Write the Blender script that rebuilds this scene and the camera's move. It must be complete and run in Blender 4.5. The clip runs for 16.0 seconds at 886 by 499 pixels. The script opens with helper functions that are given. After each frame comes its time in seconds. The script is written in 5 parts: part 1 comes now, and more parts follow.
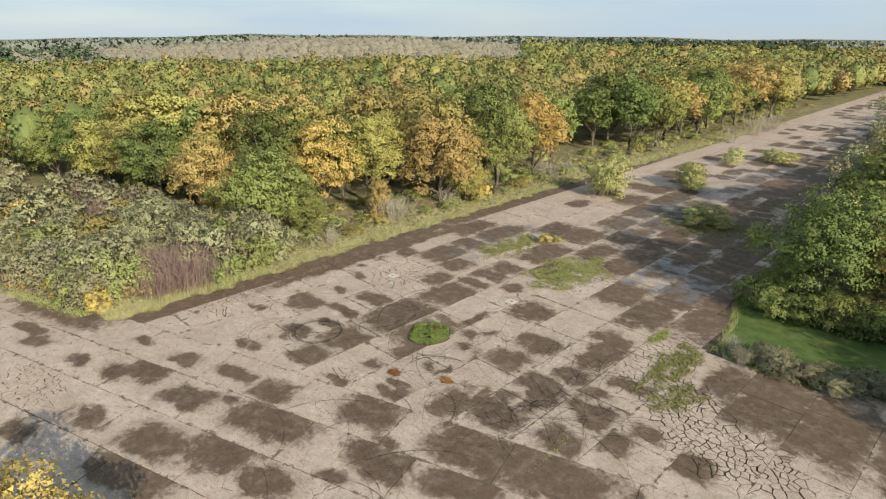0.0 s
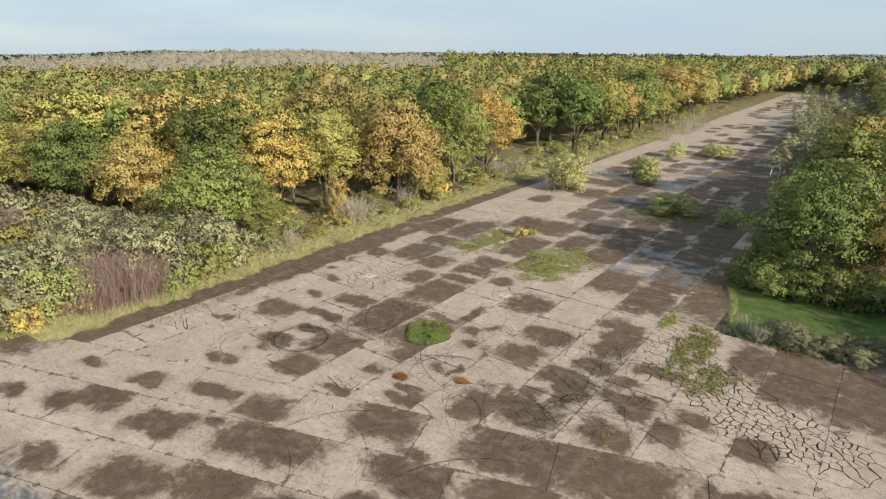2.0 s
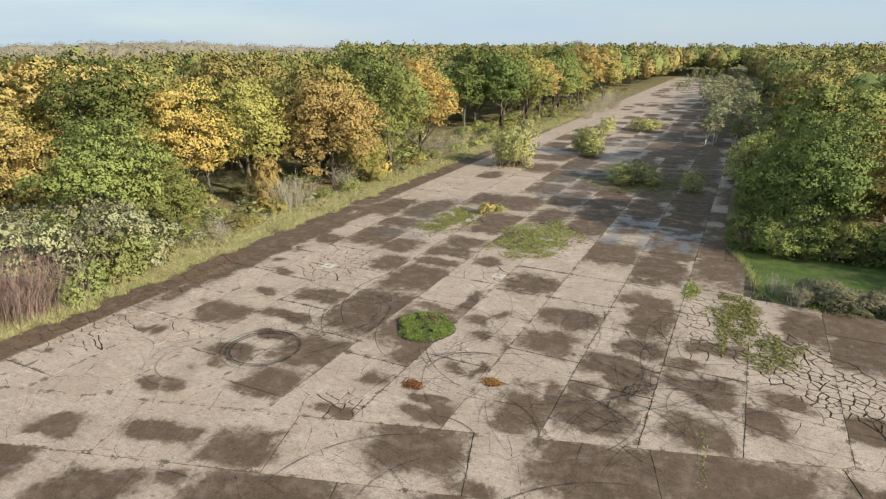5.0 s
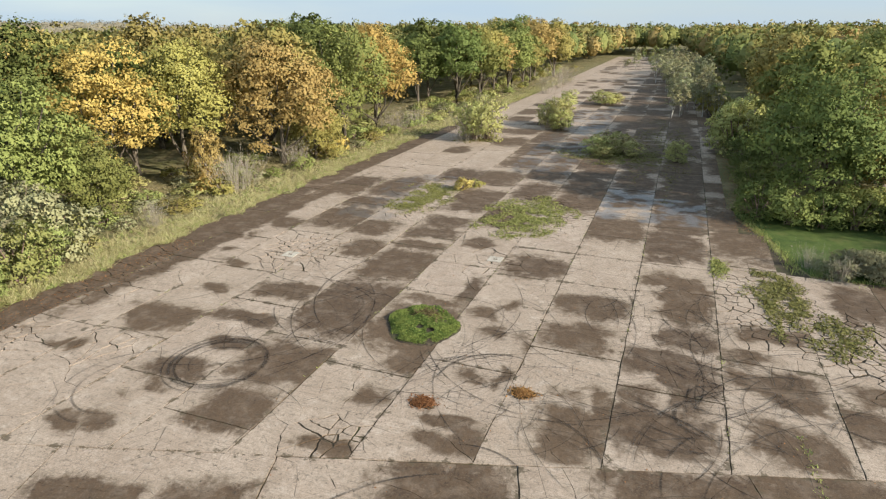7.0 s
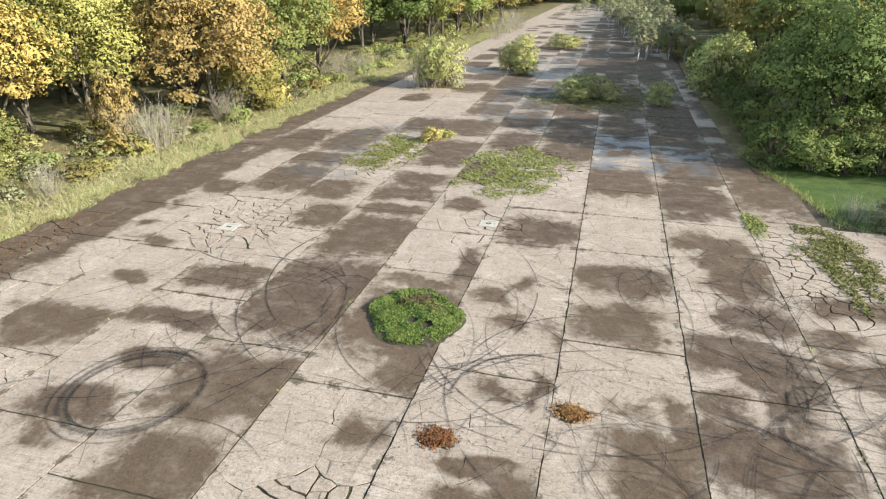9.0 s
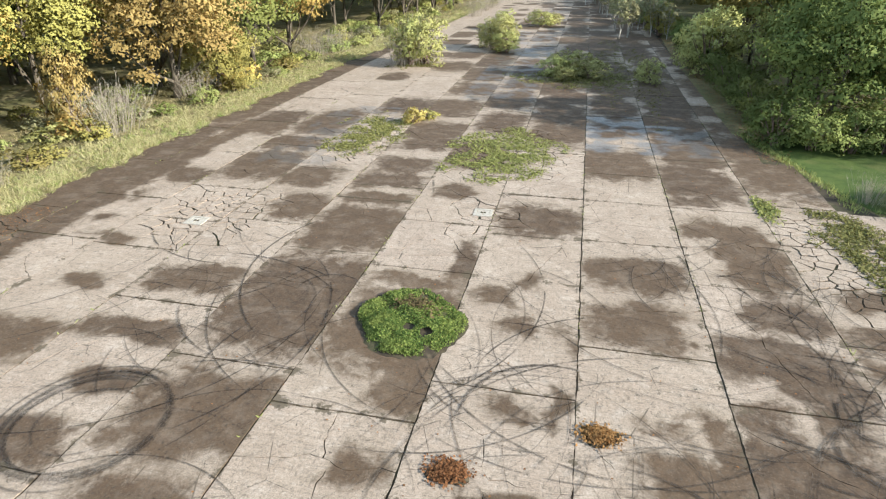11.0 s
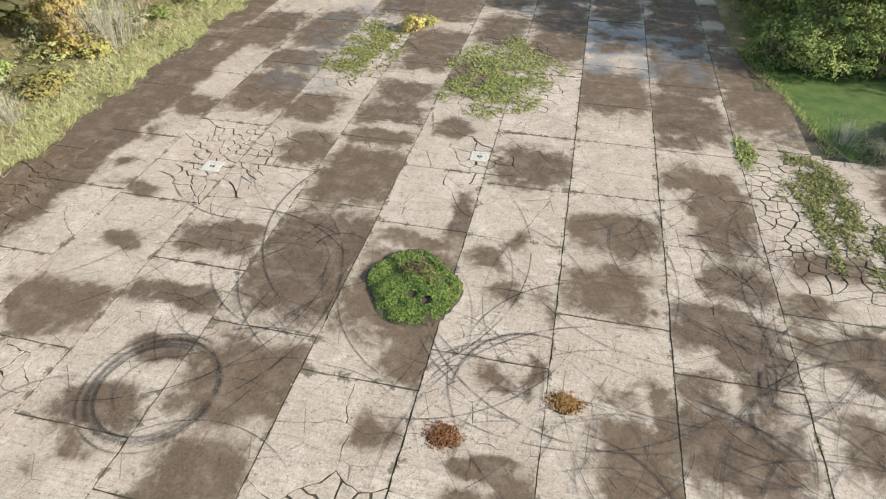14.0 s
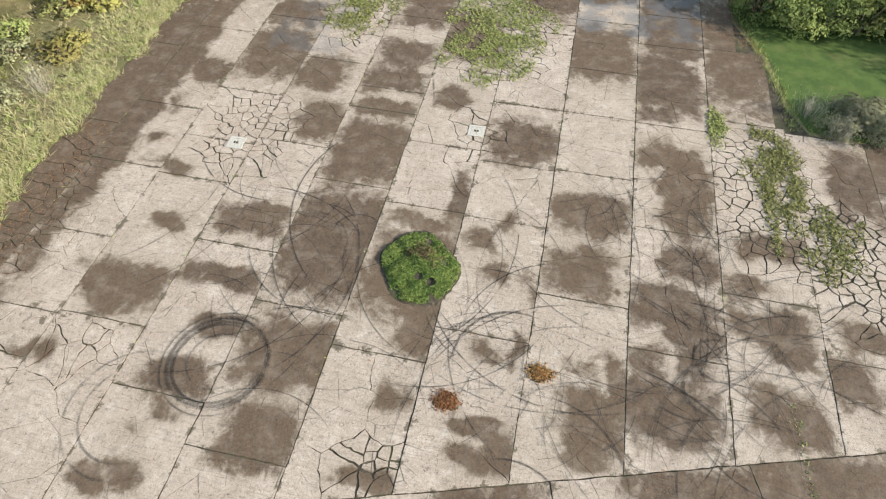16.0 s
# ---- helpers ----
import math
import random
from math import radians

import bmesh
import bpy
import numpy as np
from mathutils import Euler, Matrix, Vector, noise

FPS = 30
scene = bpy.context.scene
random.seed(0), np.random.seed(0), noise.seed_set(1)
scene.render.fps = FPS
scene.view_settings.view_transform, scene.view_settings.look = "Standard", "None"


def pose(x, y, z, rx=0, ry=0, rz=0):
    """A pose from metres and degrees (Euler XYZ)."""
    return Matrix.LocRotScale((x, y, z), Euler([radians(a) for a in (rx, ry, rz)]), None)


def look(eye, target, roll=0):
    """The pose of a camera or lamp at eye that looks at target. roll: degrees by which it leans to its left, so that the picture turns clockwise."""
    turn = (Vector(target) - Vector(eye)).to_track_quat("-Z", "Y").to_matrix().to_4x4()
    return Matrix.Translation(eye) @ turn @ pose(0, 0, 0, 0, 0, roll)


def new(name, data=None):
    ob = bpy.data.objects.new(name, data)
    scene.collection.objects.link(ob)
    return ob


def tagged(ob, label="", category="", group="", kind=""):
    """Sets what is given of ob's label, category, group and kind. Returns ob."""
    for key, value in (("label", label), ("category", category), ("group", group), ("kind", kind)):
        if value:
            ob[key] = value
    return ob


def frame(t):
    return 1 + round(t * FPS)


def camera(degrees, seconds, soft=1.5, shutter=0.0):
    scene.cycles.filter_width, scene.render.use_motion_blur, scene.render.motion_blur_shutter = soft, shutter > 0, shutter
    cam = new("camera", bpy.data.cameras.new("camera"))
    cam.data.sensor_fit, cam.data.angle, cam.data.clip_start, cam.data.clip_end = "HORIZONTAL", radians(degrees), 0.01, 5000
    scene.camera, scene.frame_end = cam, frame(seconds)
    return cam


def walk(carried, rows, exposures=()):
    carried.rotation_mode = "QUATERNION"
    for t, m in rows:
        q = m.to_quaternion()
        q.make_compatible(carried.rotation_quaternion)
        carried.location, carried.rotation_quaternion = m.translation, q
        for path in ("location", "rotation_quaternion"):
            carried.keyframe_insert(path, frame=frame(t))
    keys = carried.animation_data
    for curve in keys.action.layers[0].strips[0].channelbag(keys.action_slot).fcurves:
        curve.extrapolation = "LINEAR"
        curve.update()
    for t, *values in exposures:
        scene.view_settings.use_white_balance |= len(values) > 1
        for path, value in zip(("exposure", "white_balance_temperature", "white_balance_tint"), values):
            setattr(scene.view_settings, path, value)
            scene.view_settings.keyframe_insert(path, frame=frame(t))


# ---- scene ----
cam = camera(72.3, 16.0, soft=1.2)
PATH = [
    (0, (30.609, -32.094, 27.081), (29.288, -30.759, 26.394), 0.1),
    (0.5, (28.686, -32.739, 26.058), (27.411, -31.353, 25.386), 0.1),
    (1, (26.693, -33.23, 25.075), (25.466, -31.795, 24.416), 0.1),
    (1.5, (24.738, -33.397, 24.057), (23.559, -31.917, 23.411), 0.1),
    (2, (22.862, -33.367, 23.209), (21.727, -31.848, 22.571), 0.1),
    (2.5, (20.885, -33.166, 22.342), (19.798, -31.611, 21.709), -0.0),
    (3, (18.957, -32.768, 21.52), (17.919, -31.179, 20.89), -0.1),
    (3.5, (17.299, -32.38, 20.889), (16.309, -30.761, 20.257), -0.1),
    (4, (15.412, -31.65, 20.027), (14.47, -30.003, 19.396), -0.2),
    (6.5, (7.079, -26.08, 16.265), (6.368, -24.336, 15.592), -0.1),
    (7, (5.659, -24.511, 15.51), (4.991, -22.757, 14.82), -0.2),
    (7.5, (4.333, -22.834, 14.831), (3.709, -21.074, 14.116), -0.2),
    (8, (3.056, -21.137, 14.146), (2.476, -19.373, 13.402), -0.1),
    (8.5, (1.87, -19.4, 13.461), (1.343, -17.634, 12.684), -0.3),
    (9, (0.764, -17.75, 12.971), (0.289, -15.989, 12.152), -0.2),
    (11.5, (-0.822, -15.138, 12.289), (-1.203, -13.399, 11.377), -0.1),
    (12, (-0.761, -15.076, 13.172), (-1.138, -13.379, 12.183), -0.0),
    (12.5, (-0.791, -15.04, 14.238), (-1.16, -13.39, 13.169), 0.0),
    (13, (-0.787, -14.993, 15.386), (-1.144, -13.39, 14.244), -0.0),
    (13.5, (-0.793, -14.99, 16.732), (-1.136, -13.443, 15.512), 0.1),
    (14, (-0.767, -14.973, 18.204), (-1.098, -13.485, 16.909), 0.0),
    (14.5, (-0.846, -14.938, 19.85), (-1.158, -13.517, 18.478), 0.1),
    (15, (-0.917, -14.82, 21.642), (-1.209, -13.472, 20.195), 0.1),
    (15.5, (-0.985, -14.68, 23.557), (-1.26, -13.41, 22.036), 0.1),
    (16, (-1.022, -14.627, 25.46), (-1.281, -13.429, 23.88), 0.1),
]
walk(cam, [(t, look(eye, target, roll)) for t, eye, target, roll in PATH], [(0, 0.44, 6500, 10), (6.8, 0.5, 6500, 10), (9.2, 0.92, 6050, 8), (16, 0.86, 6050, 8)])

# world, sun and exposure
SUN_DIR = Vector((0.983, -0.185, 0.0)).normalized()
SUN_ELEV = radians(24.5)
world = bpy.data.worlds.new("sky")
scene.world = world
world.use_nodes = True
wn = world.node_tree
sky = wn.nodes.new("ShaderNodeTexSky")
sky.sky_type = "NISHITA"
sky.sun_disc = False
sky.sun_elevation = SUN_ELEV
sky.sun_rotation = math.atan2(SUN_DIR.x, SUN_DIR.y)
sky.air_density, sky.dust_density, sky.ozone_density = 1.0, 0.35, 1.6
# thin high cloud veils the blue
veil = wn.nodes.new("ShaderNodeMix")
veil.data_type = "RGBA"
veil.inputs[7].default_value = (3.7, 4.7, 5.6, 1)
streak = wn.nodes.new("ShaderNodeTexNoise")
streak.inputs["Scale"].default_value, streak.inputs["Detail"].default_value = 3.0, 5.0
where = wn.nodes.new("ShaderNodeTexCoord")
squeeze = wn.nodes.new("ShaderNodeMapping")
squeeze.inputs["Scale"].default_value = (1, 1, 7)
wn.links.new(where.outputs["Generated"], squeeze.inputs[0])
wn.links.new(squeeze.outputs[0], streak.inputs["Vector"])
amount = wn.nodes.new("ShaderNodeMapRange")
for i, value in enumerate((0.35, 0.7, 0.74, 0.96)):
    amount.inputs[i + 1].default_value = value
wn.links.new(streak.outputs["Fac"], amount.inputs[0])
wn.links.new(amount.outputs[0], veil.inputs[0])
wn.links.new(sky.outputs[0], veil.inputs[6])
wn.links.new(veil.outputs[2], wn.nodes["Background"].inputs[0])
wn.nodes["Background"].inputs[1].default_value = 0.1
sun_data = bpy.data.lights.new("sun", "SUN")
sun_data.energy, sun_data.angle, sun_data.color = 5.4, radians(0.55), (1.0, 0.91, 0.76)
sun = new("sun", sun_data)
sun.matrix_world = look(Vector((0, 0, 0)), -(SUN_DIR * math.cos(SUN_ELEV) + Vector((0, 0, math.sin(SUN_ELEV)))))


# ---- materials ----
class Nodes:
    """Short hand for building a node material."""

    def __init__(self, name, rough=0.8):
        self.mat = bpy.data.materials.new(name)
        self.mat.use_nodes = True
        self.tree = self.mat.node_tree
        self.bsdf = self.tree.nodes["Principled BSDF"]
        self.bsdf.inputs["Roughness"].default_value = rough
        self.bsdf.inputs["Specular IOR Level"].default_value = 0.3
        geo = self.tree.nodes.new("ShaderNodeNewGeometry")
        self.pos, self.island = geo.outputs["Position"], geo.outputs["Random Per Island"]
        self.rand = self.tree.nodes.new("ShaderNodeObjectInfo").outputs["Random"]

    def link(self, a, b):
        if isinstance(a, (int, float)):
            b.default_value = a
        elif isinstance(a, tuple):
            b.default_value = (*a, 1.0) if len(a) == 3 and b.type == "RGBA" else a
        else:
            self.tree.links.new(a, b)

    def noise(self, scale, detail=4, rough=0.6, distort=0.0, vec=None, stretch=None):
        n = self.tree.nodes.new("ShaderNodeTexNoise")
        n.inputs["Scale"].default_value, n.inputs["Detail"].default_value = scale, detail
        n.inputs["Roughness"].default_value, n.inputs["Distortion"].default_value = rough, distort
        vec = vec or self.pos
        if stretch:
            m = self.tree.nodes.new("ShaderNodeMapping")
            m.inputs["Scale"].default_value = stretch
            self.link(vec, m.inputs[0])
            vec = m.outputs[0]
        self.link(vec, n.inputs["Vector"])
        return n.outputs["Fac"]

    def voronoi(self, scale, feature="DISTANCE_TO_EDGE"):
        n = self.tree.nodes.new("ShaderNodeTexVoronoi")
        n.feature = feature
        n.inputs["Scale"].default_value = scale
        self.link(self.pos, n.inputs["Vector"])
        return n.outputs["Distance"]

    def math(self, op, a, b=0.0):
        n = self.tree.nodes.new("ShaderNodeMath")
        n.operation = op
        self.link(a, n.inputs[0])
        self.link(b, n.inputs[1])
        return n.outputs[0]

    def span(self, v, a, b, c=0.0, d=1.0):
        n = self.tree.nodes.new("ShaderNodeMapRange")
        n.interpolation_type = "SMOOTHSTEP"
        for i, x in enumerate((v, a, b, c, d)):
            self.link(x, n.inputs[i])
        return n.outputs[0]

    def mix(self, fac, a, b, blend="MIX"):
        n = self.tree.nodes.new("ShaderNodeMix")
        n.data_type, n.blend_type = "RGBA", blend
        self.link(fac, n.inputs[0])
        self.link(a, n.inputs[6])
        self.link(b, n.inputs[7])
        return n.outputs[2]

    def ramp(self, v, *stops):
        n = self.tree.nodes.new("ShaderNodeValToRGB")
        el = n.color_ramp.elements
        while len(el) < len(stops):
            el.new(0.5)
        for e, (p, c) in zip(el, stops):
            e.position, e.color = p, (*c, 1)
        self.link(v, n.inputs[0])
        return n.outputs[0]

    def attr(self, name):
        n = self.tree.nodes.new("ShaderNodeAttribute")
        n.attribute_name = name
        return n.outputs["Fac"]

    def bump(self, v, strength, dist):
        n = self.tree.nodes.new("ShaderNodeBump")
        n.inputs["Strength"].default_value, n.inputs["Distance"].default_value = strength, dist
        self.link(v, n.inputs["Height"])
        self.link(n.outputs[0], self.bsdf.inputs["Normal"])

    def done(self, color, rough=None):
        self.link(color, self.bsdf.inputs["Base Color"])
        if rough is not None:
            self.link(rough, self.bsdf.inputs["Roughness"])
        return self.mat


def concrete_material():
    n = Nodes("weathered_concrete", 0.85)
    tone = n.noise(0.3, 5, 0.62)
    grain = n.noise(26, 4, 0.75)
    blot = n.noise(2.3, 6, 0.72)
    base = n.mix(n.span(tone, 0.3, 0.7), (0.402, 0.306, 0.240), (0.565, 0.452, 0.368))
    base = n.mix(n.math("MULTIPLY", n.rand, 0.5), base, (0.419, 0.328, 0.249))
    base = n.mix(n.span(grain, 0.42, 0.68, 0, 0.75), base, (0.190, 0.154, 0.115))
    base = n.mix(n.span(blot, 0.5, 0.7, 0, 0.62), base, (0.182, 0.150, 0.115))
    # pale laitance
    base = n.mix(n.span(n.noise(1.1, 6, 0.72), 0.5, 0.7, 0, 0.42), base, (0.608, 0.516, 0.440))
    # brushed grain and faint scrub marks across the bays
    brush = n.noise(2.2, 5, 0.75, 0.6, stretch=(0.45, 6.0, 1.0))
    base = n.mix(n.span(brush, 0.47, 0.68, 0, 0.5), base, (0.174, 0.146, 0.115))
    # exposed aggregate: dark and pale specks
    speck = n.noise(11, 3, 0.85)
    base = n.mix(n.span(speck, 0.5, 0.64, 0, 0.38), base, (0.15, 0.122, 0.095))
    base = n.mix(n.span(n.noise(8, 3, 0.85), 0.54, 0.68, 0, 0.3), base, (0.66, 0.575, 0.5))
    # hairline cracks
    wob = n.noise(0.9, 3, 0.6)
    hair = n.math("MULTIPLY", n.span(n.voronoi(0.36), 0.0, 0.007, 1, 0), n.span(wob, 0.46, 0.54))
    base = n.mix(n.math("MULTIPLY", hair, 0.85), base, (0.06, 0.05, 0.04))
    # silt and damp, with some painted tree shade: edge of the patches broken by noise
    silt = n.attr("silt")
    shift = n.math("MULTIPLY", n.math("SUBTRACT", n.noise(0.5, 5, 0.6, 0.8), 0.5), 2.3)
    shift = n.math("ADD", shift, n.math("MULTIPLY", n.math("SUBTRACT", n.noise(1.7, 6, 0.7, 0.6), 0.5), 1.7))
    edge = n.math("ADD", n.math("MULTIPLY", silt, 1.25), shift)
    edge = n.math("ADD", edge, n.math("MULTIPLY", n.math("SUBTRACT", n.noise(12, 3, 0.7), 0.5), 0.3))
    halo = n.span(edge, -0.9, 0.15)
    mask = n.span(edge, -0.32, 0.46)
    base = n.mix(n.math("MULTIPLY", halo, 0.32), base, (0.200, 0.156, 0.108))
    mud = n.mix(n.span(n.noise(1.7, 5, 0.7), 0.3, 0.7), (0.048, 0.029, 0.018), (0.102, 0.063, 0.037))
    mud = n.mix(n.math("MULTIPLY", n.rand, 0.35), mud, (0.165, 0.108, 0.064))
    mud = n.mix(n.span(grain, 0.46, 0.72, 0, 0.6), mud, (0.06, 0.045, 0.032))
    mud = n.mix(n.span(speck, 0.52, 0.68, 0, 0.45), mud, (0.22, 0.16, 0.11))
    mud = n.mix(n.span(n.noise(6, 5, 0.8), 0.52, 0.66, 0, 0.7), mud, (0.03, 0.022, 0.016))
    base = n.mix(n.math("MULTIPLY", mask, n.span(n.noise(0.9, 5, 0.7), 0.3, 0.55, 0.7, 0.97)), base, mud)
    # crumbled edges: grit and moss along the joints, in broken runs
    rim = n.attr("rim")
    crumb = n.math("ADD", rim, n.math("MULTIPLY", n.math("SUBTRACT", 0.56, n.noise(1.3, 5, 0.75)), 2.4))
    base = n.mix(n.span(crumb, 0.0, 0.14, 0.85, 0), base, (0.10, 0.078, 0.05))
    # scuffed fine dirt
    base = n.mix(n.span(n.noise(9, 6, 0.8, 0.5, stretch=(1.0, 0.5, 1.0)), 0.52, 0.66, 0, 0.6), base, (0.13, 0.105, 0.08))
    # small dark lichen and oil specks
    base = n.mix(n.span(n.noise(4.5, 5, 0.75), 0.60, 0.68, 0, 0.8), base, (0.06, 0.05, 0.04))
    # standing damp film: smoother
    wet = n.math("MULTIPLY", n.attr("wet"), n.span(n.noise(0.55, 3, 0.5), 0.4, 0.58))
    base = n.mix(n.math("MULTIPLY", wet, 0.5), base, (0.10, 0.098, 0.10))
    rough = n.math("SUBTRACT", 0.88, n.math("MULTIPLY", wet, 0.6))
    n.bump(n.math("ADD", grain, n.math("MULTIPLY", blot, 0.6)), 0.4, 0.02)
    return n.done(base, rough)


def bed_material():
    n = Nodes("crack_soil", 0.95)
    c = n.mix(n.span(n.noise(1.2, 5, 0.7), 0.35, 0.7), (0.04, 0.031, 0.022), (0.085, 0.068, 0.043))
    c = n.mix(n.span(n.noise(0.5, 4, 0.6), 0.5, 0.62, 0, 0.3), c, (0.085, 0.10, 0.032))
    c = n.mix(n.span(n.noise(0.9, 4, 0.7), 0.54, 0.66, 0, 0.4), c, (0.2, 0.155, 0.105))
    n.bump(n.noise(14, 4), 0.5, 0.03)
    return n.done(c)


def soil_material():
    n = Nodes("woodland_grass_soil", 0.95)
    c = n.mix(n.span(n.noise(0.3, 5, 0.65), 0.35, 0.65), (0.125, 0.125, 0.045), (0.25, 0.205, 0.105))
    c = n.mix(n.span(n.noise(1.4, 5, 0.7), 0.45, 0.7, 0, 0.85), c, (0.085, 0.07, 0.038))
    c = n.mix(n.span(n.noise(9, 4, 0.7), 0.5, 0.7, 0, 0.6), c, (0.17, 0.145, 0.075))
    n.bump(n.noise(6, 5), 0.8, 0.12)
    return n.done(c)


def lawn_material():
    n = Nodes("mown_lawn", 0.9)
    c = n.mix(n.span(n.noise(0.9, 6, 0.7), 0.35, 0.65), (0.05, 0.083, 0.015), (0.085, 0.122, 0.026))
    c = n.mix(n.span(n.noise(0.35, 5, 0.7), 0.5, 0.68, 0, 0.5), c, (0.15, 0.145, 0.05))
    c = n.mix(n.span(n.noise(18, 3, 0.7), 0.45, 0.7, 0, 0.5), c, (0.05, 0.085, 0.018))
    n.bump(n.noise(30, 3), 0.6, 0.04)
    return n.done(c)


def leaf_material(name, dark, mid, light, glow=0.22, patch=0.55, vary=0.38, by_tree=False):
    """Leaves: each leaf its own tone, each plant its own shift, light shining through."""
    n = Nodes(name, 0.75)
    n.bsdf.inputs["Specular IOR Level"].default_value = 0.12
    dark, light = (tuple(m + (e - m) * vary for m, e in zip(mid, end)) for end in (dark, light))
    c = n.ramp(n.island, (0.0, dark), (0.55, mid), (1.0, light))
    c = n.mix(n.math("MULTIPLY", n.span(n.noise(patch, 3, 0.6), 0.4, 0.65), 0.45), c, light)
    own = n.attr("tone") if by_tree else n.rand
    hue = n.tree.nodes.new("ShaderNodeHueSaturation")
    hue.inputs["Saturation"].default_value = 0.88
    n.link(n.math("ADD", 0.489, n.math("MULTIPLY", own, 0.02 if by_tree else 0.028)), hue.inputs["Hue"])
    n.link(n.math("ADD", 0.92, n.math("MULTIPLY", own, 0.3 if by_tree else 0.4)), hue.inputs["Value"])
    n.link(c, hue.inputs["Color"])
    c = hue.outputs[0]
    n.link(c, n.bsdf.inputs["Base Color"])
    trans = n.tree.nodes.new("ShaderNodeBsdfTranslucent")
    n.link(c, trans.inputs["Color"])
    mx = n.tree.nodes.new("ShaderNodeMixShader")
    mx.inputs[0].default_value = glow
    n.tree.links.new(n.bsdf.outputs[0], mx.inputs[1])
    n.tree.links.new(trans.outputs[0], mx.inputs[2])
    n.tree.links.new(mx.outputs[0], n.tree.nodes["Material Output"].inputs[0])
    return n.mat


def bark_material(name, dark, light):
    n = Nodes(name, 0.9)
    c = n.mix(n.span(n.noise(5, 5, 0.7, stretch=(1, 1, 0.25)), 0.35, 0.65), dark, light)
    n.bump(n.noise(14, 4, stretch=(1, 1, 0.2)), 0.7, 0.03)
    return n.done(c)


CONCRETE, BED, SOIL, LAWN = concrete_material(), bed_material(), soil_material(), lawn_material()
GREEN = leaf_material("oak_leaf_green", (0.125, 0.145, 0.03), (0.215, 0.24, 0.05), (0.32, 0.33, 0.075))
DEEP = leaf_material("oak_leaf_deep_green", (0.075, 0.1, 0.02), (0.13, 0.165, 0.034), (0.21, 0.24, 0.052))
OLIVE = leaf_material("oak_leaf_olive", (0.19, 0.165, 0.035), (0.305, 0.262, 0.056), (0.41, 0.34, 0.08))
YELLOW = leaf_material("oak_leaf_yellow", (0.32, 0.21, 0.035), (0.49, 0.345, 0.06), (0.62, 0.46, 0.095))
RUST = leaf_material("oak_leaf_rust", (0.27, 0.175, 0.04), (0.41, 0.29, 0.07), (0.53, 0.4, 0.11))
SAGE = leaf_material("willow_leaf_sage", (0.15, 0.145, 0.065), (0.275, 0.26, 0.125), (0.42, 0.39, 0.21), vary=0.4)
SCRUB = leaf_material("scrub_leaf", (0.143, 0.16, 0.0396), (0.264, 0.292, 0.0715), (0.418, 0.407, 0.121))
TWIG = bark_material("bare_twig", (0.149, 0.0978, 0.0805), (0.31, 0.218, 0.178))
GREYTWIG = bark_material("grey_twig", (0.24, 0.205, 0.16), (0.46, 0.41, 0.33))
# brown twigs lightened in the base colour to stand for distance haze
HAZED_BROWNWOOD = leaf_material("bare_wood_brown_hazed", (0.33, 0.285, 0.19), (0.4, 0.345, 0.235), (0.47, 0.41, 0.29), 0.4, 0.1, 0.5)
CONIFER = leaf_material("conifer_needles", (0.04, 0.065, 0.03), (0.075, 0.11, 0.05), (0.11, 0.14, 0.07), 0.1)
GRASS = leaf_material("tall_grass", (0.2, 0.175, 0.065), (0.36, 0.31, 0.135), (0.52, 0.45, 0.24), vary=0.7)
MOSS = leaf_material("moss_green", (0.045, 0.085, 0.012), (0.125, 0.19, 0.028), (0.30, 0.33, 0.06), 0.22, 1.1, 0.9)
LITTER_RED = leaf_material("fallen_leaf_red", (0.12, 0.042, 0.01), (0.22, 0.085, 0.02), (0.34, 0.15, 0.042), 0.15)
DRYWEED = leaf_material("dry_weed", (0.07, 0.055, 0.02), (0.13, 0.1, 0.038), (0.2, 0.155, 0.07), 0.1)
FAR_LEAF = [leaf_material("far_canopy_" + k, *v, 0.15, 0.09, 0.5, True) for k, v in {
    "green": ((0.15, 0.165, 0.038), (0.2, 0.212, 0.048), (0.25, 0.255, 0.06)), "deep": ((0.1, 0.13, 0.03), (0.14, 0.168, 0.038), (0.18, 0.2, 0.05)),
    "olive": ((0.21, 0.185, 0.044), (0.27, 0.235, 0.056), (0.33, 0.28, 0.07)), "rust": ((0.27, 0.195, 0.052), (0.33, 0.24, 0.064), (0.39, 0.285, 0.08))}.items()]
LITTER = leaf_material("fallen_leaf", (0.12, 0.045, 0.012), (0.25, 0.1, 0.024), (0.37, 0.18, 0.05), 0.15)
WEEDS = leaf_material("weed_leaf", (0.1, 0.11, 0.024), (0.21, 0.21, 0.05), (0.34, 0.31, 0.1))
PALE = leaf_material("birch_leaf_pale", (0.2, 0.2, 0.09), (0.3, 0.295, 0.145), (0.4, 0.385, 0.21))
BRAMBLE = leaf_material("bramble_leaf_dull", (0.12, 0.115, 0.06), (0.2, 0.185, 0.1), (0.29, 0.26, 0.15))
SALLOW = leaf_material("sallow_leaf", (0.22, 0.23, 0.06), (0.39, 0.385, 0.11), (0.54, 0.5, 0.17))
# aerial haze painted into the leaf tones: paler and greyer with distance
HAZED_FARWOOD = leaf_material("far_wood", (0.13, 0.15, 0.10), (0.18, 0.20, 0.145), (0.23, 0.245, 0.18), 0.1)
BARK = bark_material("oak_bark", (0.06, 0.048, 0.035), (0.17, 0.145, 0.11))
BIRCH = bark_material("birch_bark", (0.3, 0.27, 0.23), (0.6, 0.57, 0.52))


